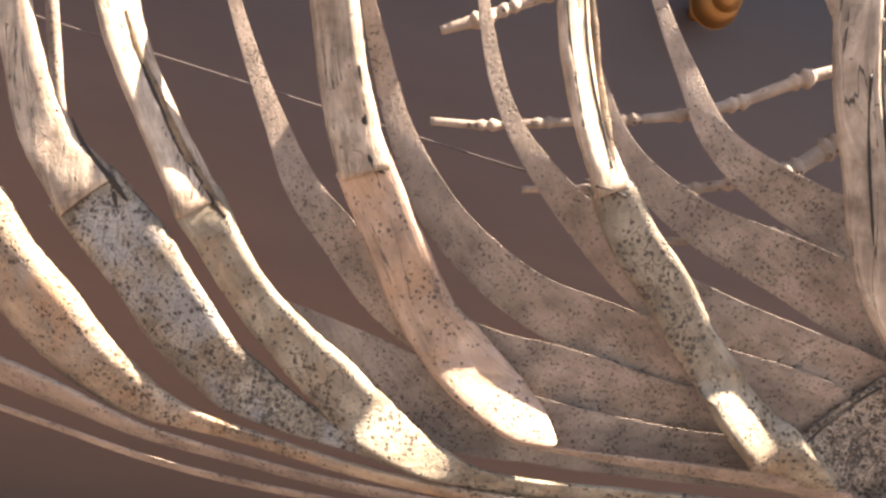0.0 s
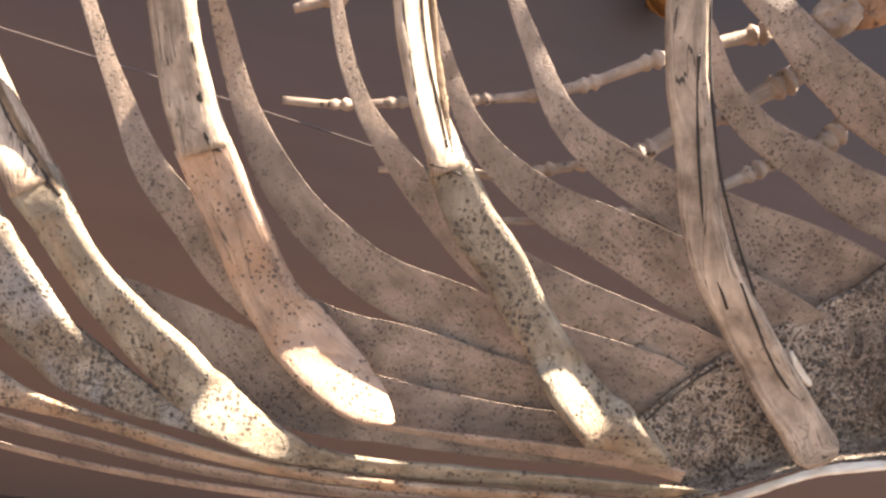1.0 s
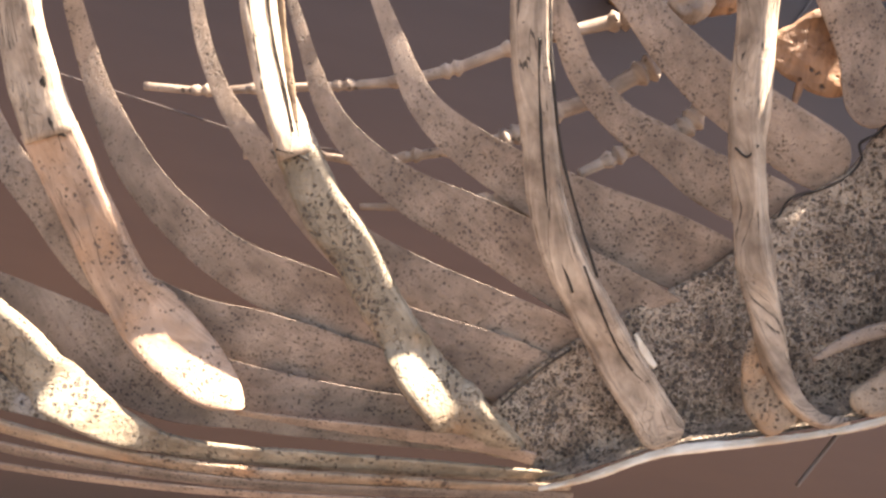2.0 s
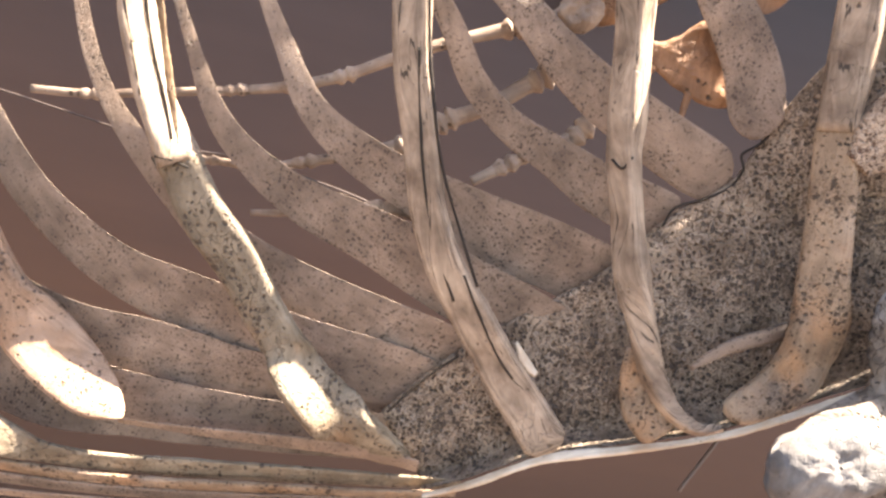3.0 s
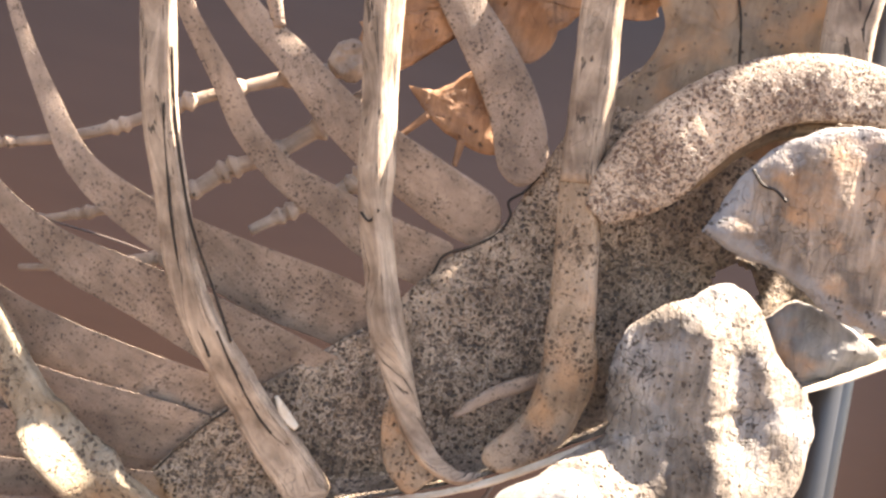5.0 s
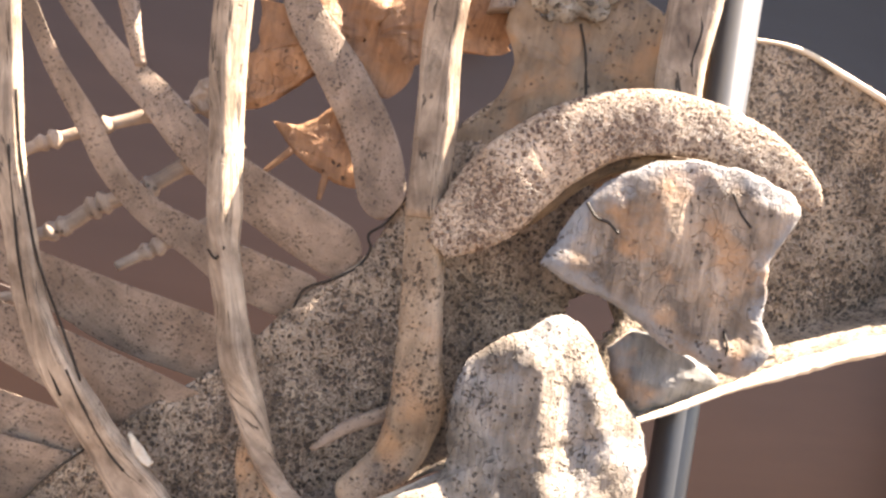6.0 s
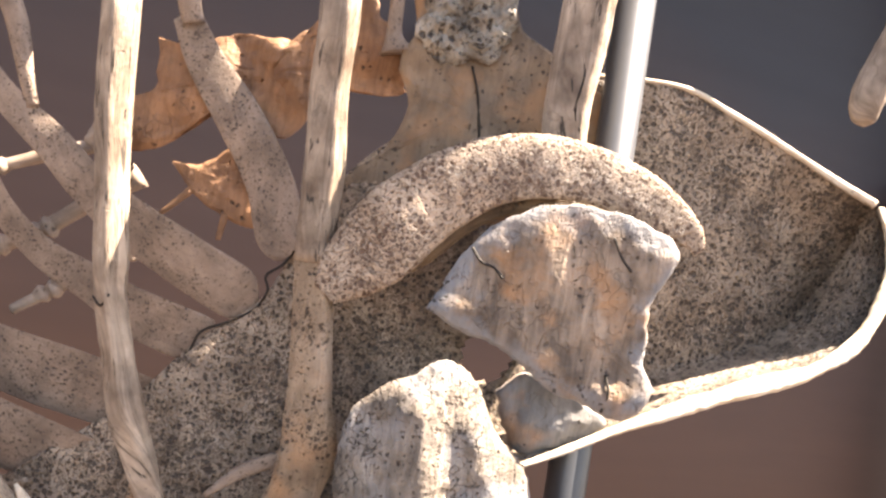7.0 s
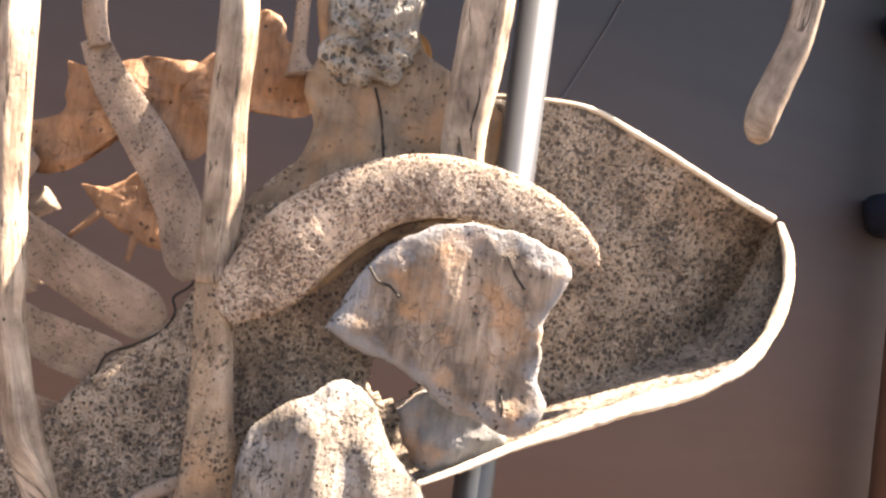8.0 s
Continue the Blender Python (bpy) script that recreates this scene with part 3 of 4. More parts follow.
BONES['lip'] = [(0.439, 0.178, 1.243, 0.0152), (0.448, 0.175, 1.256, 0.0335), (0.46, 0.17, 1.271, 0.0441), (0.47, 0.165, 1.285, 0.0462), (0.486, 0.159, 1.303, 0.0425), (0.51, 0.15, 1.32, 0.0379), (0.537, 0.14, 1.328, 0.0349), (0.567, 0.13, 1.327, 0.0304), (0.594, 0.121, 1.318, 0.0267), (0.616, 0.114, 1.305, 0.0167), (0.624, 0.112, 1.295, 0.0055)]
BONES['K'] = [(0.49, 0.155, 1.244), (0.497, 0.152, 1.262), (0.51, 0.146, 1.286), (0.527, 0.138, 1.301), (0.548, 0.128, 1.309), (0.569, 0.118, 1.309), (0.588, 0.108, 1.304), (0.602, 0.1, 1.293), (0.598, 0.102, 1.276), (0.593, 0.105, 1.264), (0.593, 0.104, 1.246), (0.593, 0.104, 1.232), (0.598, 0.101, 1.22), (0.593, 0.104, 1.207), (0.582, 0.109, 1.202), (0.569, 0.117, 1.207), (0.552, 0.125, 1.212), (0.539, 0.132, 1.221), (0.526, 0.138, 1.23), (0.506, 0.148, 1.235)]
BONES['B'] = [(0.535, 0.15, 1.205), (0.548, 0.145, 1.217), (0.57, 0.138, 1.211), (0.592, 0.13, 1.198), (0.585, 0.133, 1.186), (0.566, 0.14, 1.177), (0.551, 0.146, 1.173), (0.54, 0.149, 1.187)]
BONES['Q'] = [(0.487, 0.148, 1.21), (0.498, 0.143, 1.219), (0.514, 0.135, 1.213), (0.525, 0.129, 1.191), (0.536, 0.125, 1.179), (0.548, 0.122, 1.163), (0.544, 0.117, 1.14), (0.534, 0.115, 1.117), (0.503, 0.119, 1.094), (0.46, 0.133, 1.082), (0.427, 0.15, 1.083), (0.418, 0.16, 1.098), (0.434, 0.159, 1.115), (0.454, 0.155, 1.13), (0.455, 0.163, 1.157), (0.458, 0.162, 1.181), (0.47, 0.156, 1.199)]
BONES['fan'] = [(0.44, 0.229, 1.267), (0.443, 0.222, 1.305), (0.467, 0.21, 1.332), (0.475, 0.203, 1.359), (0.466, 0.203, 1.382), (0.472, 0.198, 1.403), (0.468, 0.194, 1.441), (0.516, 0.176, 1.449), (0.527, 0.177, 1.415), (0.549, 0.171, 1.4), (0.574, 0.164, 1.386), (0.59, 0.162, 1.362), (0.587, 0.169, 1.325), (0.546, 0.188, 1.291), (0.484, 0.212, 1.271)]
BONES['V'] = [(0.471, 0.195, 1.398), (0.474, 0.192, 1.419), (0.472, 0.192, 1.445), (0.515, 0.174, 1.451), (0.523, 0.172, 1.416), (0.519, 0.175, 1.397), (0.5, 0.184, 1.384), (0.482, 0.191, 1.385)]
BONES['R'] = [(0.449, 0.197, 1.644, 0.0086), (0.454, 0.199, 1.514, 0.0086), (0.458, 0.202, 1.444, 0.0086), (0.46, 0.204, 1.418, 0.0086), (0.461, 0.205, 1.399, 0.01), (0.464, 0.205, 1.388, 0.0193)]
BONES['O1'] = [(0.315, 0.293, 1.343), (0.32, 0.29, 1.314), (0.342, 0.279, 1.315), (0.353, 0.274, 1.33), (0.362, 0.269, 1.342), (0.384, 0.258, 1.342), (0.413, 0.243, 1.33), (0.428, 0.235, 1.355), (0.439, 0.229, 1.366), (0.452, 0.223, 1.365), (0.466, 0.216, 1.364), (0.474, 0.212, 1.37), (0.473, 0.212, 1.391), (0.458, 0.22, 1.411), (0.45, 0.224, 1.422), (0.438, 0.23, 1.428), (0.418, 0.24, 1.401), (0.402, 0.249, 1.392), (0.371, 0.264, 1.39), (0.341, 0.279, 1.38), (0.332, 0.284, 1.382), (0.333, 0.283, 1.352)]
BONES['O2'] = [(0.349, 0.28, 1.308), (0.368, 0.273, 1.309), (0.39, 0.265, 1.326), (0.409, 0.258, 1.312), (0.411, 0.257, 1.276), (0.387, 0.266, 1.277), (0.364, 0.274, 1.291)]
BONES['O2a'] = [(0.386, 0.266, 1.28, 0.005), (0.384, 0.266, 1.263, 0.0032)]
BONES['O2b'] = [(0.364, 0.274, 1.292, 0.005), (0.348, 0.279, 1.274, 0.0032)]
BONES['suture'] = [(0.432, 0.235, 1.272, 0.00029), (0.423, 0.237, 1.255, 0.00055), (0.414, 0.24, 1.246, 0.00071), (0.416, 0.239, 1.237, 0.00055), (0.41, 0.241, 1.225, 0.00071), (0.396, 0.244, 1.215, 0.00055), (0.382, 0.248, 1.207, 0.00055), (0.376, 0.25, 1.192, 0.00042), (0.363, 0.253, 1.174, 0.00029)]
BONES['suture2'] = [(0.275, 0.27, 1.096, 0.00029), (0.262, 0.273, 1.083, 0.00055), (0.251, 0.275, 1.07, 0.00055), (0.241, 0.278, 1.055, 0.00029)]
BONES['crackV'] = [(0.505, 0.184, 1.385, 0.0016), (0.511, 0.184, 1.369, 0.0013), (0.517, 0.186, 1.343, 0.0013)]
BONES['w1'] = [(-0.532, 0.467, 1.333, 0.0004), (-0.461, 0.459, 1.267, 0.0006), (-0.409, 0.455, 1.243, 0.0006), (-0.274, 0.445, 1.228, 0.0006), (-0.108, 0.434, 1.211, 0.0006), (0.05, 0.393, 1.191, 0.0006), (0.067, 0.333, 1.182, 0.0005)]
BONES['w2'] = [(0.101, 0.343, 1.186, 0.0011), (0.132, 0.34, 1.187, 0.0011), (0.186, 0.332, 1.181, 0.0011), (0.23, 0.324, 1.172, 0.0011)]
BONES['w3'] = [(0.418, 0.239, 1.041, 0.0024), (0.432, 0.232, 1.076, 0.0024), (0.439, 0.228, 1.096, 0.0024)]
BONES['O3'] = [(0.299, 0.286, 1.311), (0.302, 0.285, 1.324), (0.314, 0.28, 1.328), (0.324, 0.276, 1.319), (0.322, 0.278, 1.306), (0.311, 0.282, 1.301)]
BONES['c2'] = [(-0.184, 0.346, 1.213, 0.0013), (-0.177, 0.344, 1.201, 0.0039), (-0.163, 0.341, 1.181, 0.0042), (-0.148, 0.337, 1.157, 0.0039), (-0.129, 0.333, 1.136, 0.0045), (-0.11, 0.329, 1.12, 0.0019)]
BONES['c3'] = [(-0.05, 0.316, 1.218, 0.001), (-0.046, 0.314, 1.2, 0.0032), (-0.041, 0.313, 1.181, 0.0041), (-0.034, 0.312, 1.166, 0.0038), (-0.027, 0.31, 1.162, 0.0013)]
BONES['c4'] = [(0.06, 0.292, 1.29, 0.0013), (0.068, 0.29, 1.256, 0.0019), (0.076, 0.288, 1.232, 0.0019), (0.086, 0.286, 1.209, 0.0019), (0.095, 0.284, 1.188, 0.0009)]
BONES['c5'] = [(0.214, 0.252, 1.292, 0.00105), (0.22, 0.251, 1.262, 0.00175), (0.228, 0.25, 1.233, 0.00175), (0.239, 0.249, 1.201, 0.00133), (0.255, 0.247, 1.169, 0.00112), (0.27, 0.244, 1.141, 0.00084)]
BONES['c1'] = [(-0.209, 0.342, 1.159, 0.0013), (-0.201, 0.34, 1.146, 0.0038), (-0.189, 0.338, 1.136, 0.0029), (-0.179, 0.336, 1.128, 0.0042), (-0.168, 0.334, 1.118, 0.0016)]
BONES['c6'] = [(0.322, 0.218, 1.223, 0.0006), (0.328, 0.217, 1.219, 0.0015), (0.332, 0.216, 1.226, 0.0006)]
BONES['c1b'] = [(-0.2, 0.343, 1.146, 0.001), (-0.203, 0.343, 1.134, 0.0026), (-0.197, 0.343, 1.124, 0.002), (-0.19, 0.343, 1.113, 0.001)]
BONES['c1c'] = [(-0.189, 0.341, 1.134, 0.001), (-0.184, 0.341, 1.126, 0.0024), (-0.176, 0.341, 1.122, 0.003), (-0.17, 0.341, 1.11, 0.001)]
BONES['c1d'] = [(-0.197, 0.341, 1.118, 0.0008), (-0.186, 0.341, 1.112, 0.0018), (-0.178, 0.341, 1.114, 0.001)]
BONES['c4b'] = [(0.048, 0.29, 1.292, 0.0006), (0.056, 0.29, 1.262, 0.0011), (0.066, 0.29, 1.233, 0.0009), (0.076, 0.29, 1.208, 0.0005)]
BONES['c4c'] = [(0.088, 0.286, 1.177, 0.0008), (0.098, 0.286, 1.1765, 0.0016), (0.108, 0.286, 1.174, 0.0012), (0.114, 0.286, 1.17, 0.0006)]
BONES['c5b'] = [(0.214, 0.252, 1.262, 0.00064), (0.22, 0.251, 1.232, 0.00112), (0.229, 0.25, 1.196, 0.00096), (0.241, 0.249, 1.163, 0.00112), (0.259, 0.247, 1.13, 0.00048)]
BONES['c5c'] = [(0.262, 0.247, 1.146, 0.0008), (0.276, 0.245, 1.124, 0.0016), (0.29, 0.243, 1.104, 0.001), (0.3, 0.242, 1.094, 0.0006)]
BONES['c7'] = [(0.428, 0.18, 1.254, 0.0006), (0.436, 0.18, 1.2525, 0.0012), (0.444, 0.18, 1.256, 0.0006)]
BONES['c8'] = [(0.548, 0.14, 1.4, 0.0006), (0.553, 0.14, 1.382, 0.0012), (0.551, 0.14, 1.362, 0.0014), (0.555, 0.14, 1.35, 0.0006)]
BONES['Q2'] = [(0.39, 0.139, 1.091), (0.395, 0.138, 1.103), (0.41, 0.134, 1.114), (0.426, 0.13, 1.121), (0.44, 0.125, 1.112), (0.441, 0.124, 1.094), (0.418, 0.13, 1.079), (0.395, 0.137, 1.077)]
BONES['g2'] = [(-0.188, 0.348, 1.226, 0.0026), (-0.178, 0.345, 1.204, 0.0065), (-0.162, 0.342, 1.181, 0.0078), (-0.146, 0.338, 1.158, 0.0078), (-0.127, 0.334, 1.135, 0.0078), (-0.11, 0.33, 1.12, 0.0039)]
BONES['g4'] = [(0.064, 0.292, 1.291, 0.0025), (0.072, 0.29, 1.26, 0.005), (0.08, 0.288, 1.233, 0.005), (0.09, 0.286, 1.206, 0.0044), (0.098, 0.284, 1.186, 0.0019)]
BONES['w4'] = [(2.229, 2.494, 2.977, 0.006), (2.056, 2.494, 2.544, 0.006), (1.969, 2.494, 2.36, 0.006), (1.791, 2.494, 1.991, 0.006)]
BONES['hole'] = [(0.531, 0.159, 1.218)]


# the bones ---------------------------------------------------------------
cage = thing("rib_cage", "weathered beige rib cage of a mounted animal skeleton", "skeleton")
TWIST = {
    "N0": ((0.0, -4), (0.08, -24), (0.28, -26), (0.36, -8), (0.42, -38), (1, -42)),
    "N1": ((0.0, -10), (0.22, -10), (0.28, 10), (0.36, 2), (0.42, -13), (0.52, -16), (0.57, 6), (0.64, 10), (0.7, -30), (1, -42)),
    "N2": ((0.0, 46), (0.31, 46), (0.36, -9), (0.52, -15), (0.575, -14), (0.595, 30), (0.66, 24), (0.7, -25), (1, -40)),
    "N3": ((0.0, -16), (0.34, -14), (0.42, -2), (0.72, -12), (0.8, 26), (1, 34)),
    "N4": ((0.0, 46), (0.36, 46), (0.40, -9), (0.70, -12), (0.735, 36), (0.82, 38), (0.86, -30), (1, -45)),
    "N5": ((0.0, -27), (0.75, -25), (0.88, 2), (1, -6)),
    "N6": ((0.0, -50), (0.3, -48), (0.42, -44), (0.6, -32), (0.75, 28), (1, 40)),
    "N7": ((0.0, -34), (0.35, -34), (0.6, -20), (0.7, 16), (0.76, 18), (0.82, -14), (1, -10)),
    "N8": ((0.0, -34), (1, -34)), "N9": ((0.0, -34), (1, -34)),
    "F1": ((0.0, 6), (0.4, 4), (0.5, -14), (1, -16)), "F2": ((0.0, 16), (0.2, 0), (0.36, 4), (0.5, -14), (1, -16)), "F3": ((0.0, 0), (0.4, 3), (0.5, -14), (1, -16)),
}
# old breaks: the station from which a rib is mended or worn another way
BREAKS = {
    "N1": (5, RIB_GREY, "blue-grey spotted lower half"), "N2": (5, RIB_MENDED, "olive mended lower half"), "N3": (5, RIB_PINK, "pinkish smooth lower half with a spotted foot"),
    "N4": (5, RIB_MENDED, "rough olive mended lower half"), "N7": (4, RIB_SPOTTED, "tan spotted lower half"),
}
GROOVES = {"N2": "g2", "N4": "g4"}
BOXY = ("N5", "N6", "N7", "N8", "N9")
CRACKS = {"N1": ("c1", "c1b", "c1c", "c1d"), "N2": ("c2",), "N3": ("c3",), "N4": ("c4", "c4b", "c4c"), "N5": ("c5", "c5b", "c5c"), "N6": ("c6",), "N7": ("c7",), "N8": ("c8",)}
for key, mat, label, thick, blunt in (
    ("N0", RIB_SPOTTED, "broad spotted rib with a flat tail", 0.35, 0), ("N1", RIB, "broad cracked rib with flaked bone and grey lower half", 0.36, 0),
    ("N2", RIB, "long rib with a deep split along it", 0.45, 0), ("N3", RIB, "stout rib with a broken groove and spotted foot", 0.42, 6),
    ("N4", RIB, "slender rib with a mended grey lower half", 0.5, 5), ("N5", RIB, "brown streaked rib with a chipped foot", 0.36, 4),
    ("N6", RIB, "slim upright rib curving onto the rim", 0.8, 0), ("N6b", RIB_SPOTTED, "tan spotted foot of a rib", 0.4, 0),
    ("N7", RIB, "upright rib with a broad spotted foot", 0.6, 4), ("N8", RIB, "flat upper rib behind the lip", 0.5, 0), ("N9", RIB, "hanging rib with a blunt broken end", 0.55, 3),
):
    rows, turns = BONES[key], TWIST.get(key, ((0, 0),))
    square = 0.5 if key in BOXY else 0.72
    if key in BREAKS:
        at, lower, note = BREAKS[key]
        part_of = at / (len(rows) - 1)
        rib = sweep("rib", rows[: at + 1], mat, cage, label, thick, 0.06, sides=32, square=square, tilt=turns, span=(0, part_of))
        first = (*[rows[at][c] * 1.06 - rows[at + 1][c] * 0.06 for c in range(3)], rows[at][3] * 1.05)
        sweep("mended_half", [first, *rows[at + 1 :]], lower, rib, note, thick * (0.8 if key in BOXY else 0.62), 0.05, blunt=blunt, sides=32, square=0.55, tilt=turns, span=(part_of, 1), torn=0.7)
    else:
        rib = sweep("rib", rows, mat, cage, label, thick, 0.06, blunt=blunt, sides=32, square=square, tilt=turns)
    faces = (rib, *rib.children)
    if key in GROOVES:
        sweep("channel", laid(BONES[GROOVES[key]], *faces), CHANNEL, rib, "brown ragged channel along the split bone", 0.3, 0.35, sides=12, steps=14)
    for crack in CRACKS.get(key, ()):
        sweep("crack", laid(BONES[crack], *faces), SEAM, rib, "dark split along the bone", 0.35, 0.35, sides=10, steps=14)
sweep("splinter", BONES["hook"], EDGE, cage, "white chip standing off a rib", 0.6, tilt=((0, 40), (1, 40)))
sweep("spike", BONES["spike"], FAR, cage, "pointed thin spur of bone", 0.6)
for key, thick, blunt in (("F0", 0.6, 0), ("F1", 0.03, 0), ("F2", 0.03, 0), ("F3", 0.03, 0), ("F4", 0.03, 0), ("F5", 0.03, 0), ("F6", 0.08, 5), ("F7", 0.1, 6), ("F8", 0.12, 6), ("F7b", 0.6, 0), ("F8b", 0.6, 0), ("G0", 0.03, 0)):
    sweep("broad_rib", BONES[key], FAR, cage, "pinkish beige rib broadening to a flat speckled blade", thick, 0.02, sides=56, blunt=blunt, square=0.95, tilt=TWIST.get(key, ((0, 0), (0.35, 0), (0.5, -14), (1, -16))))
for key in ("B1", "B2", "T3"):
    sweep("lower_blade", BONES[key], FAR, cage, "thin overlapping blade edge with pale rim", 0.2, 0.03, tilt=((0, -40), (1, -40)))

shoulder = thing("shell_plate", "hollow porous bone plate with a bright worn rim", "bone")
shell("plate", BONES["top"], BONES["bot"], PLATE, shoulder, "dark porous hollow plate", hole=(BONES["hole"][0], 0.015))
BREADTH = (4, 5, 6, 6, 5, 5, 4, 4, 6, 10, 11, 9, 8, 7, 7, 5)
sweep("rim", [(p[0] - 0.001, p[1] - (0.009 if p[0] < 0.48 else 0.002), p[2], w / 1000) for p, w in zip(BONES["bot"], BREADTH)], EDGE, shoulder, "pale worn rim", 0.5, 0.3, sides=18, steps=22, tilt=((0, 72), (0.5, 66), (0.75, 52), (0.85, 20), (1, -20)))
sweep("back_edge", BONES["back_edge"], EDGE, shoulder, "thin pale edge", 0.8, 0.1, sides=10)
sweep("lip", BONES["lip"], LIP, shoulder, "thick pitted crescent lip", 0.30, 0.04, sides=40, steps=14, square=0.45)
hub = Vector((0.555, 0.135, 1.255))
inner = [(Vector(p[:3]) + (hub - Vector(p[:3])).normalized() * (p[3] * 0.5 + 0.002), p[3]) for p in BONES["lip"][1:-2]]
# brown socket wall; its dark colour also paints the shadow under the lip
sweep("socket_wall", [(c.x, c.y + 0.009, c.z, 0.011) for c, w in inner], CHANNEL, shoulder, "smooth brown inner wall of the socket, coloured dark for the gap's shadow", 0.5, 0.08, sides=16, steps=12)
slab("process", BONES["fan"], WING, shoulder, "flat upward wing of bone with hairline cracks", 0.004, 0.004)
slab("spongy_knob", BONES["V"], PALE, shoulder, "pale spongy lump of bone", 0.005, 0.004, 0.005, freq=130, ragged=0.004)
sweep("stem", BONES["R"], FAR, shoulder, "thin grey stem", 0.8)

for key in ("suture", "suture2"):
    sweep("seam", BONES[key], SEAM, shoulder, "dark seam between two bones", 0.5, 0.3, sides=8)
sweep("seam", BONES["crackV"], SEAM, shoulder, "hairline crack", 0.5, 0.3, sides=8)

joint = thing("joint_bone", "fan-shaped grey-brown joint bone under a crescent lip", "bone")
head = slab("head", BONES["K"], JOINT, joint, "mottled joint face with a blue-grey margin and cracks", 0.003, 0.006, 0.0010, rings=22, folds=(
    ((0.500, 1.247), (0.560, 1.219), 0.002, 0.010), ((0.600, 1.285), (0.596, 1.225), 0.002, 0.011), ((0.560, 1.292), (0.580, 1.230), -0.002, 0.012),
    ((0.566, 1.300), (0.568, 1.245), 0.001, 0.004), ((0.576, 1.212), (0.600, 1.212), 0.004, 0.009)))
for rows in (((0.508, 1.280), (0.514, 1.273), (0.521, 1.271), (0.527, 1.266)), ((0.583, 1.296), (0.588, 1.287), (0.594, 1.280)), ((0.588, 1.226), (0.590, 1.217), (0.588, 1.207))):
    sweep("crack", laid([(x, 0.15, z, w) for (x, z), w in zip(rows, (0.0004, 0.0010, 0.0008, 0.0004))], head, sink=0.5), SEAM, joint, "dark hairline crack", 0.8, 0.4, sides=8)
small = thing("wedge_bone", "small blue-grey wedge of bone above the rim", "bone")
slab("body", BONES["B"], GREYBONE, small, "", 0.006, 0.004)
limb = thing("limb_bone", "thick fibrous limb bone with a rounded end", "bone")
slab("shaft", BONES["Q"], FIBROUS, limb, "pale fibrous shaft", 0.008, 0.012, 0.002, rings=26, freq=45, folds=(
    ((0.492, 1.190), (0.500, 1.120), 0.007, 0.010), ((0.470, 1.180), (0.462, 1.120), -0.004, 0.009), ((0.515, 1.190), (0.530, 1.150), 0.003, 0.008)))

slab("foot_lobe", BONES["Q2"], GREYBONE, limb, "rounded grey lobe with a crack", 0.014, 0.012, 0.003)

ORANGE_FOLDS = (((0.378, 1.386), (0.415, 1.335), -0.004, 0.007), ((0.395, 1.390), (0.425, 1.350), 0.004, 0.006), ((0.445, 1.374), (0.470, 1.372), -0.005, 0.008), ((0.340, 1.370), (0.355, 1.340), 0.003, 0.008), ((0.450, 1.415), (0.460, 1.385), 0.004, 0.008))
for key in ("O1", "O2"):
    v = thing("vertebra", "thin orange-brown vertebra plate with ragged edges", "bone", "orange vertebrae")
    if key == "O1":
        slab("wing", BONES["O1"], ORANGE, v, "", 0.004, 0.003, 0.003, rings=18, ragged=0.003, folds=ORANGE_FOLDS)
    else:
        slab("wing", BONES["O2"], ORANGE, v, "", 0.003, 0.003, 0.002)
        sweep("stalk", BONES["O2a"], ORANGE, v, "", 0.8)
        sweep("stalk", BONES["O2b"], ORANGE, v, "", 0.8)
lump = thing("vertebra", "small ring-shaped orange-brown vertebra", "bone", "orange vertebrae")
slab("body", BONES["O3"], TWIG, lump, "", 0.006, 0.006, 0.003, freq=120)
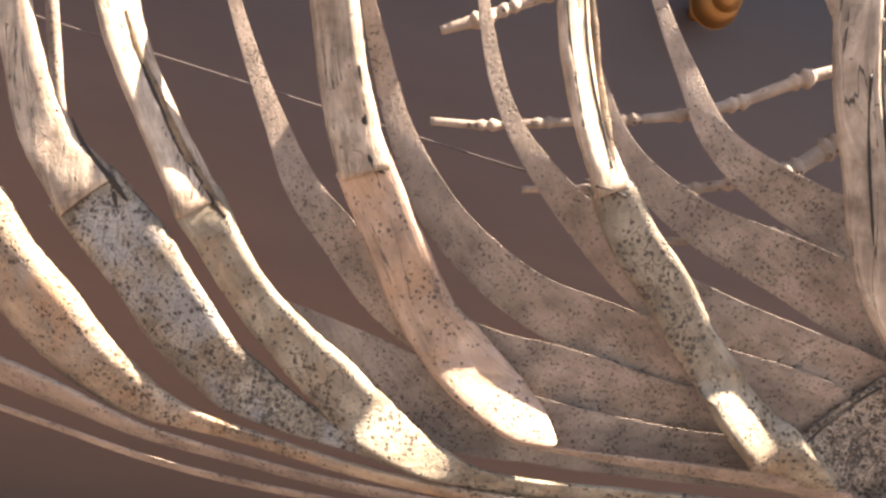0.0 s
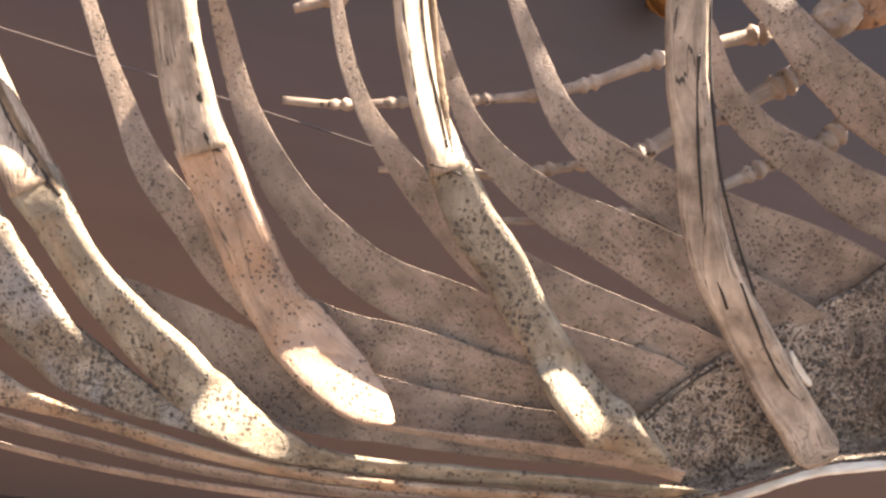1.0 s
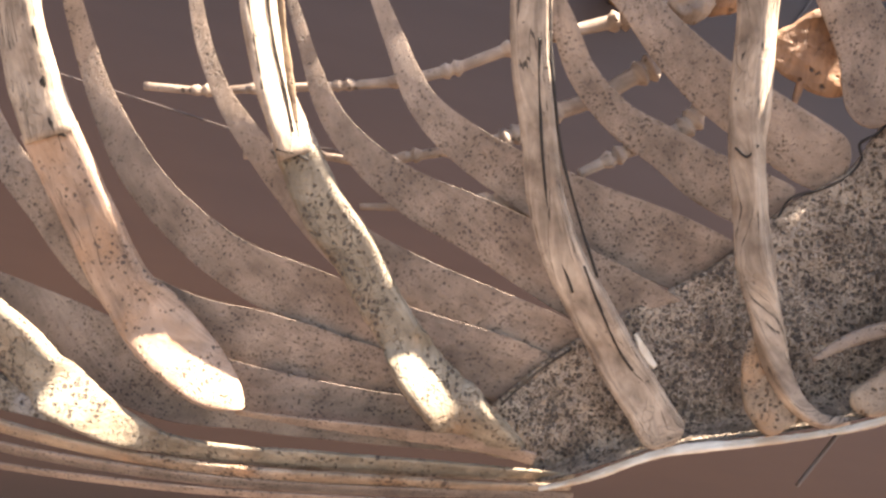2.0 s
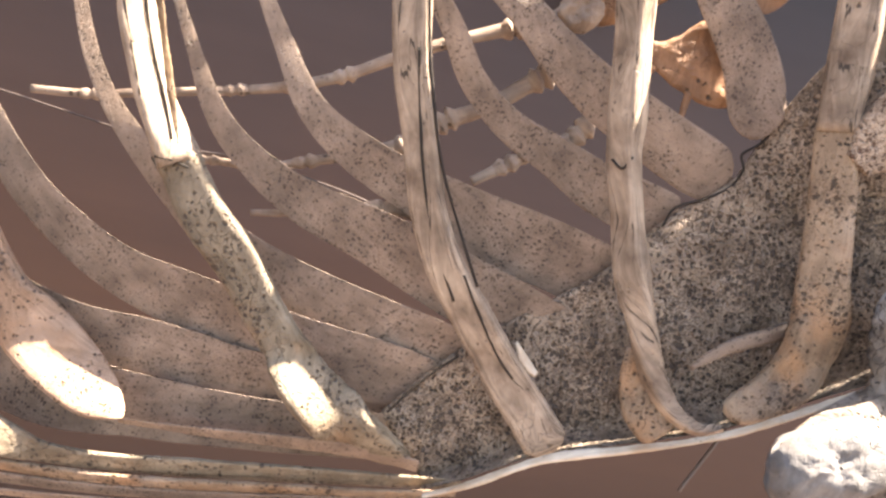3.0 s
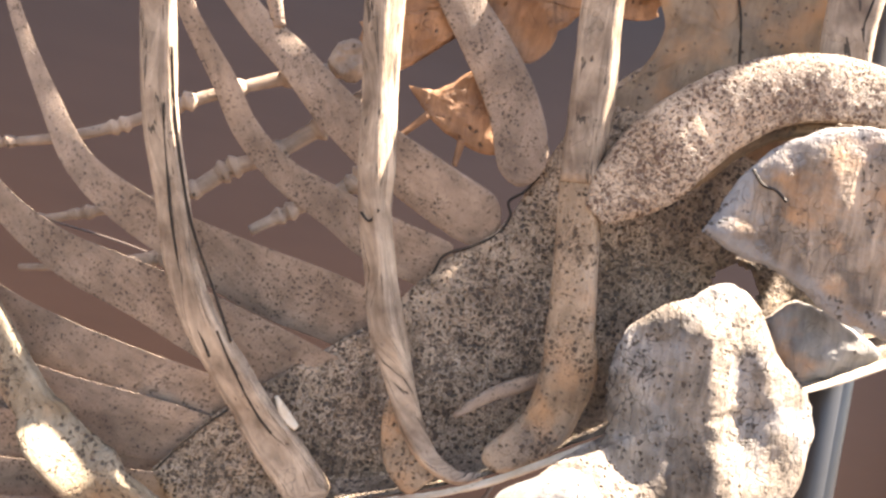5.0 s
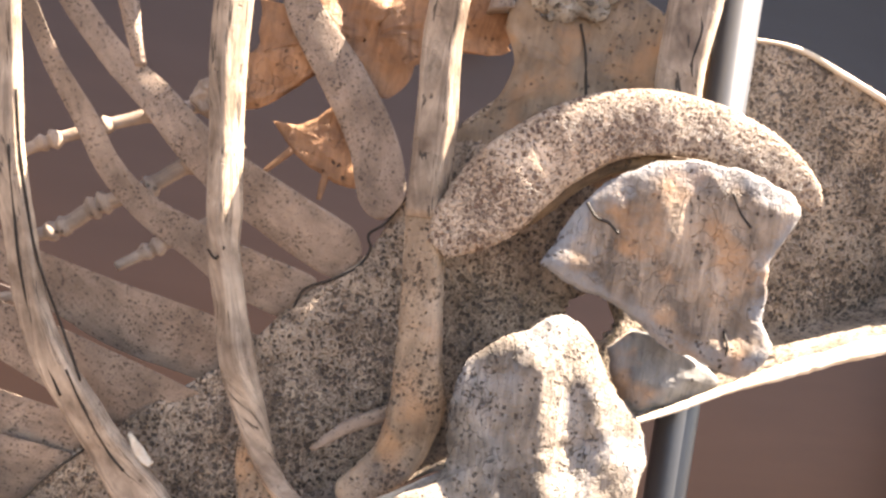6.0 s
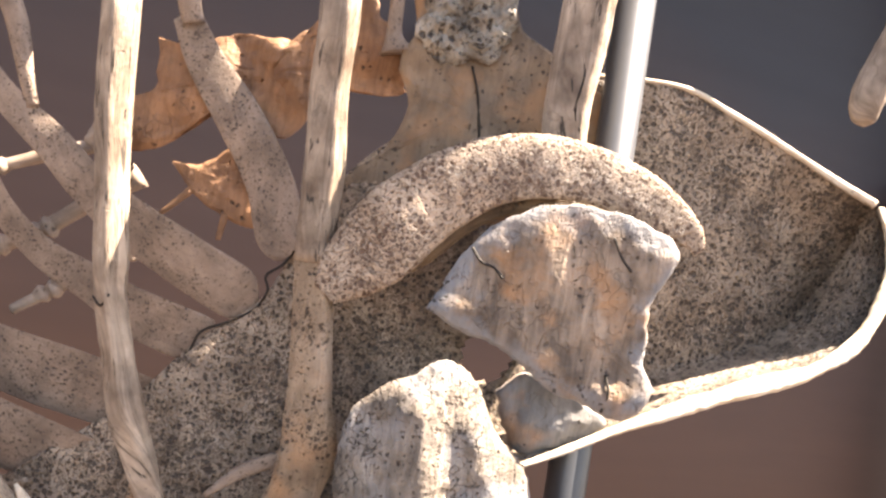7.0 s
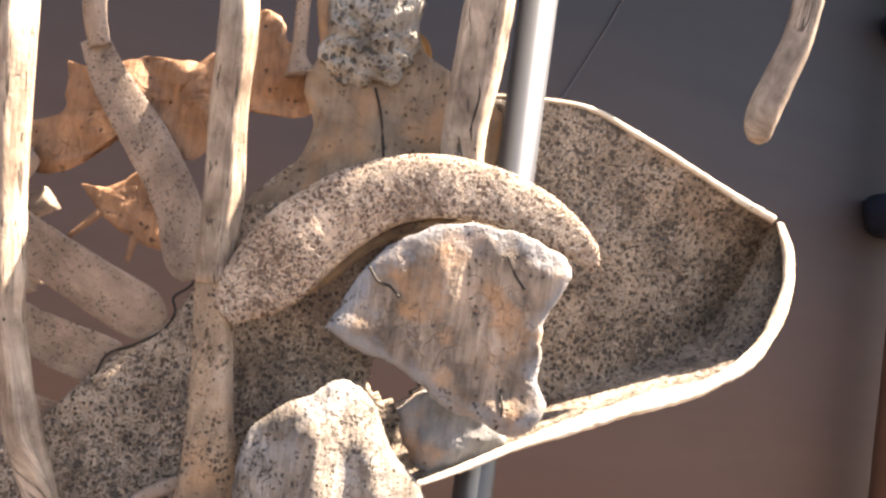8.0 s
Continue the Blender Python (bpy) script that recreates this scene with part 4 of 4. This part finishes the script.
for key in ("TA", "TB", "TD", "TE", "TF", "T0"):
    v = thing("jointed_bone", "thin pale jointed bone like a knobbly twig", "bone", "thin jointed bones")
    rows = BONES[key]
    sweep("shaft", rows, TWIG, v, "", 0.8, 0.12, sides=12)
    for k, p in enumerate(rows[1:-1], 1):
        way = (Vector(rows[k + 1][:3]) - Vector(rows[k - 1][:3])).normalized()
        here, w = Vector(p[:3]), p[3]
        sweep("knuckle", [(*(here + way * d), w * g) for d, g in ((-0.009, 0.7), (-0.003, 1.35), (0.0005, 0.95), (0.004, 1.5), (0.010, 0.7))], TWIG, v, "", 0.9, 0.3, sides=14, steps=5)

rod = thing("support_rod", "brushed steel support rod standing on a round foot", "rod")
tube("tube", (0.588, 0.1535, 0.02), (0.588, 0.1535, 1.9), 0.0115, STEEL, rod)
tube("foot", (0.588, 0.1535, 0.0), (0.588, 0.1535, 0.02), 0.16, DARK, rod)

for key, mat in (("w1", NYLON), ("w2", NYLON), ("w3", WIRE), ("w4", WIRE)):
    w = thing("wire", "thin taut wire holding up the skeleton" if mat is NYLON else "dark grey cable behind the bones", "wire")
    sweep("strand", BONES[key], mat, w, "", 1.0, 0.0, sides=8)
post = thing("wall_lamp", "brown post with a blue-black round drum against the wall", "lamp")
tube("pole", (3.78, 2.3, 0), (3.78, 2.3, 4.2), 0.10, BROWN, post)
tube("drum", (3.78, 2.3, 1.84), (3.78, 2.3, 2.02), 0.22, BLUE, post, "", 48, 0.26)
tube("collar", (3.78, 2.3, 2.84), (3.78, 2.3, 2.96), 0.25, BLUE, post, "", 48, 0.25)

brass = thing("brass_lamp", "round golden brass lamp on the wall", "lamp")
for k, (a, c, d) in enumerate(((2.5, 2.44, (0.03, 0.05)), (2.44, 2.36, (0.05, 0.095)), (2.36, 2.28, (0.095, 0.06)), (2.28, 2.25, (0.06, 0.015)))):
    tube(("mount", "neck", "bowl", "tip")[k], (1.135, a, 2.115), (1.135, c, 2.115), d[0], BRASS, brass, "", 40, d[1])
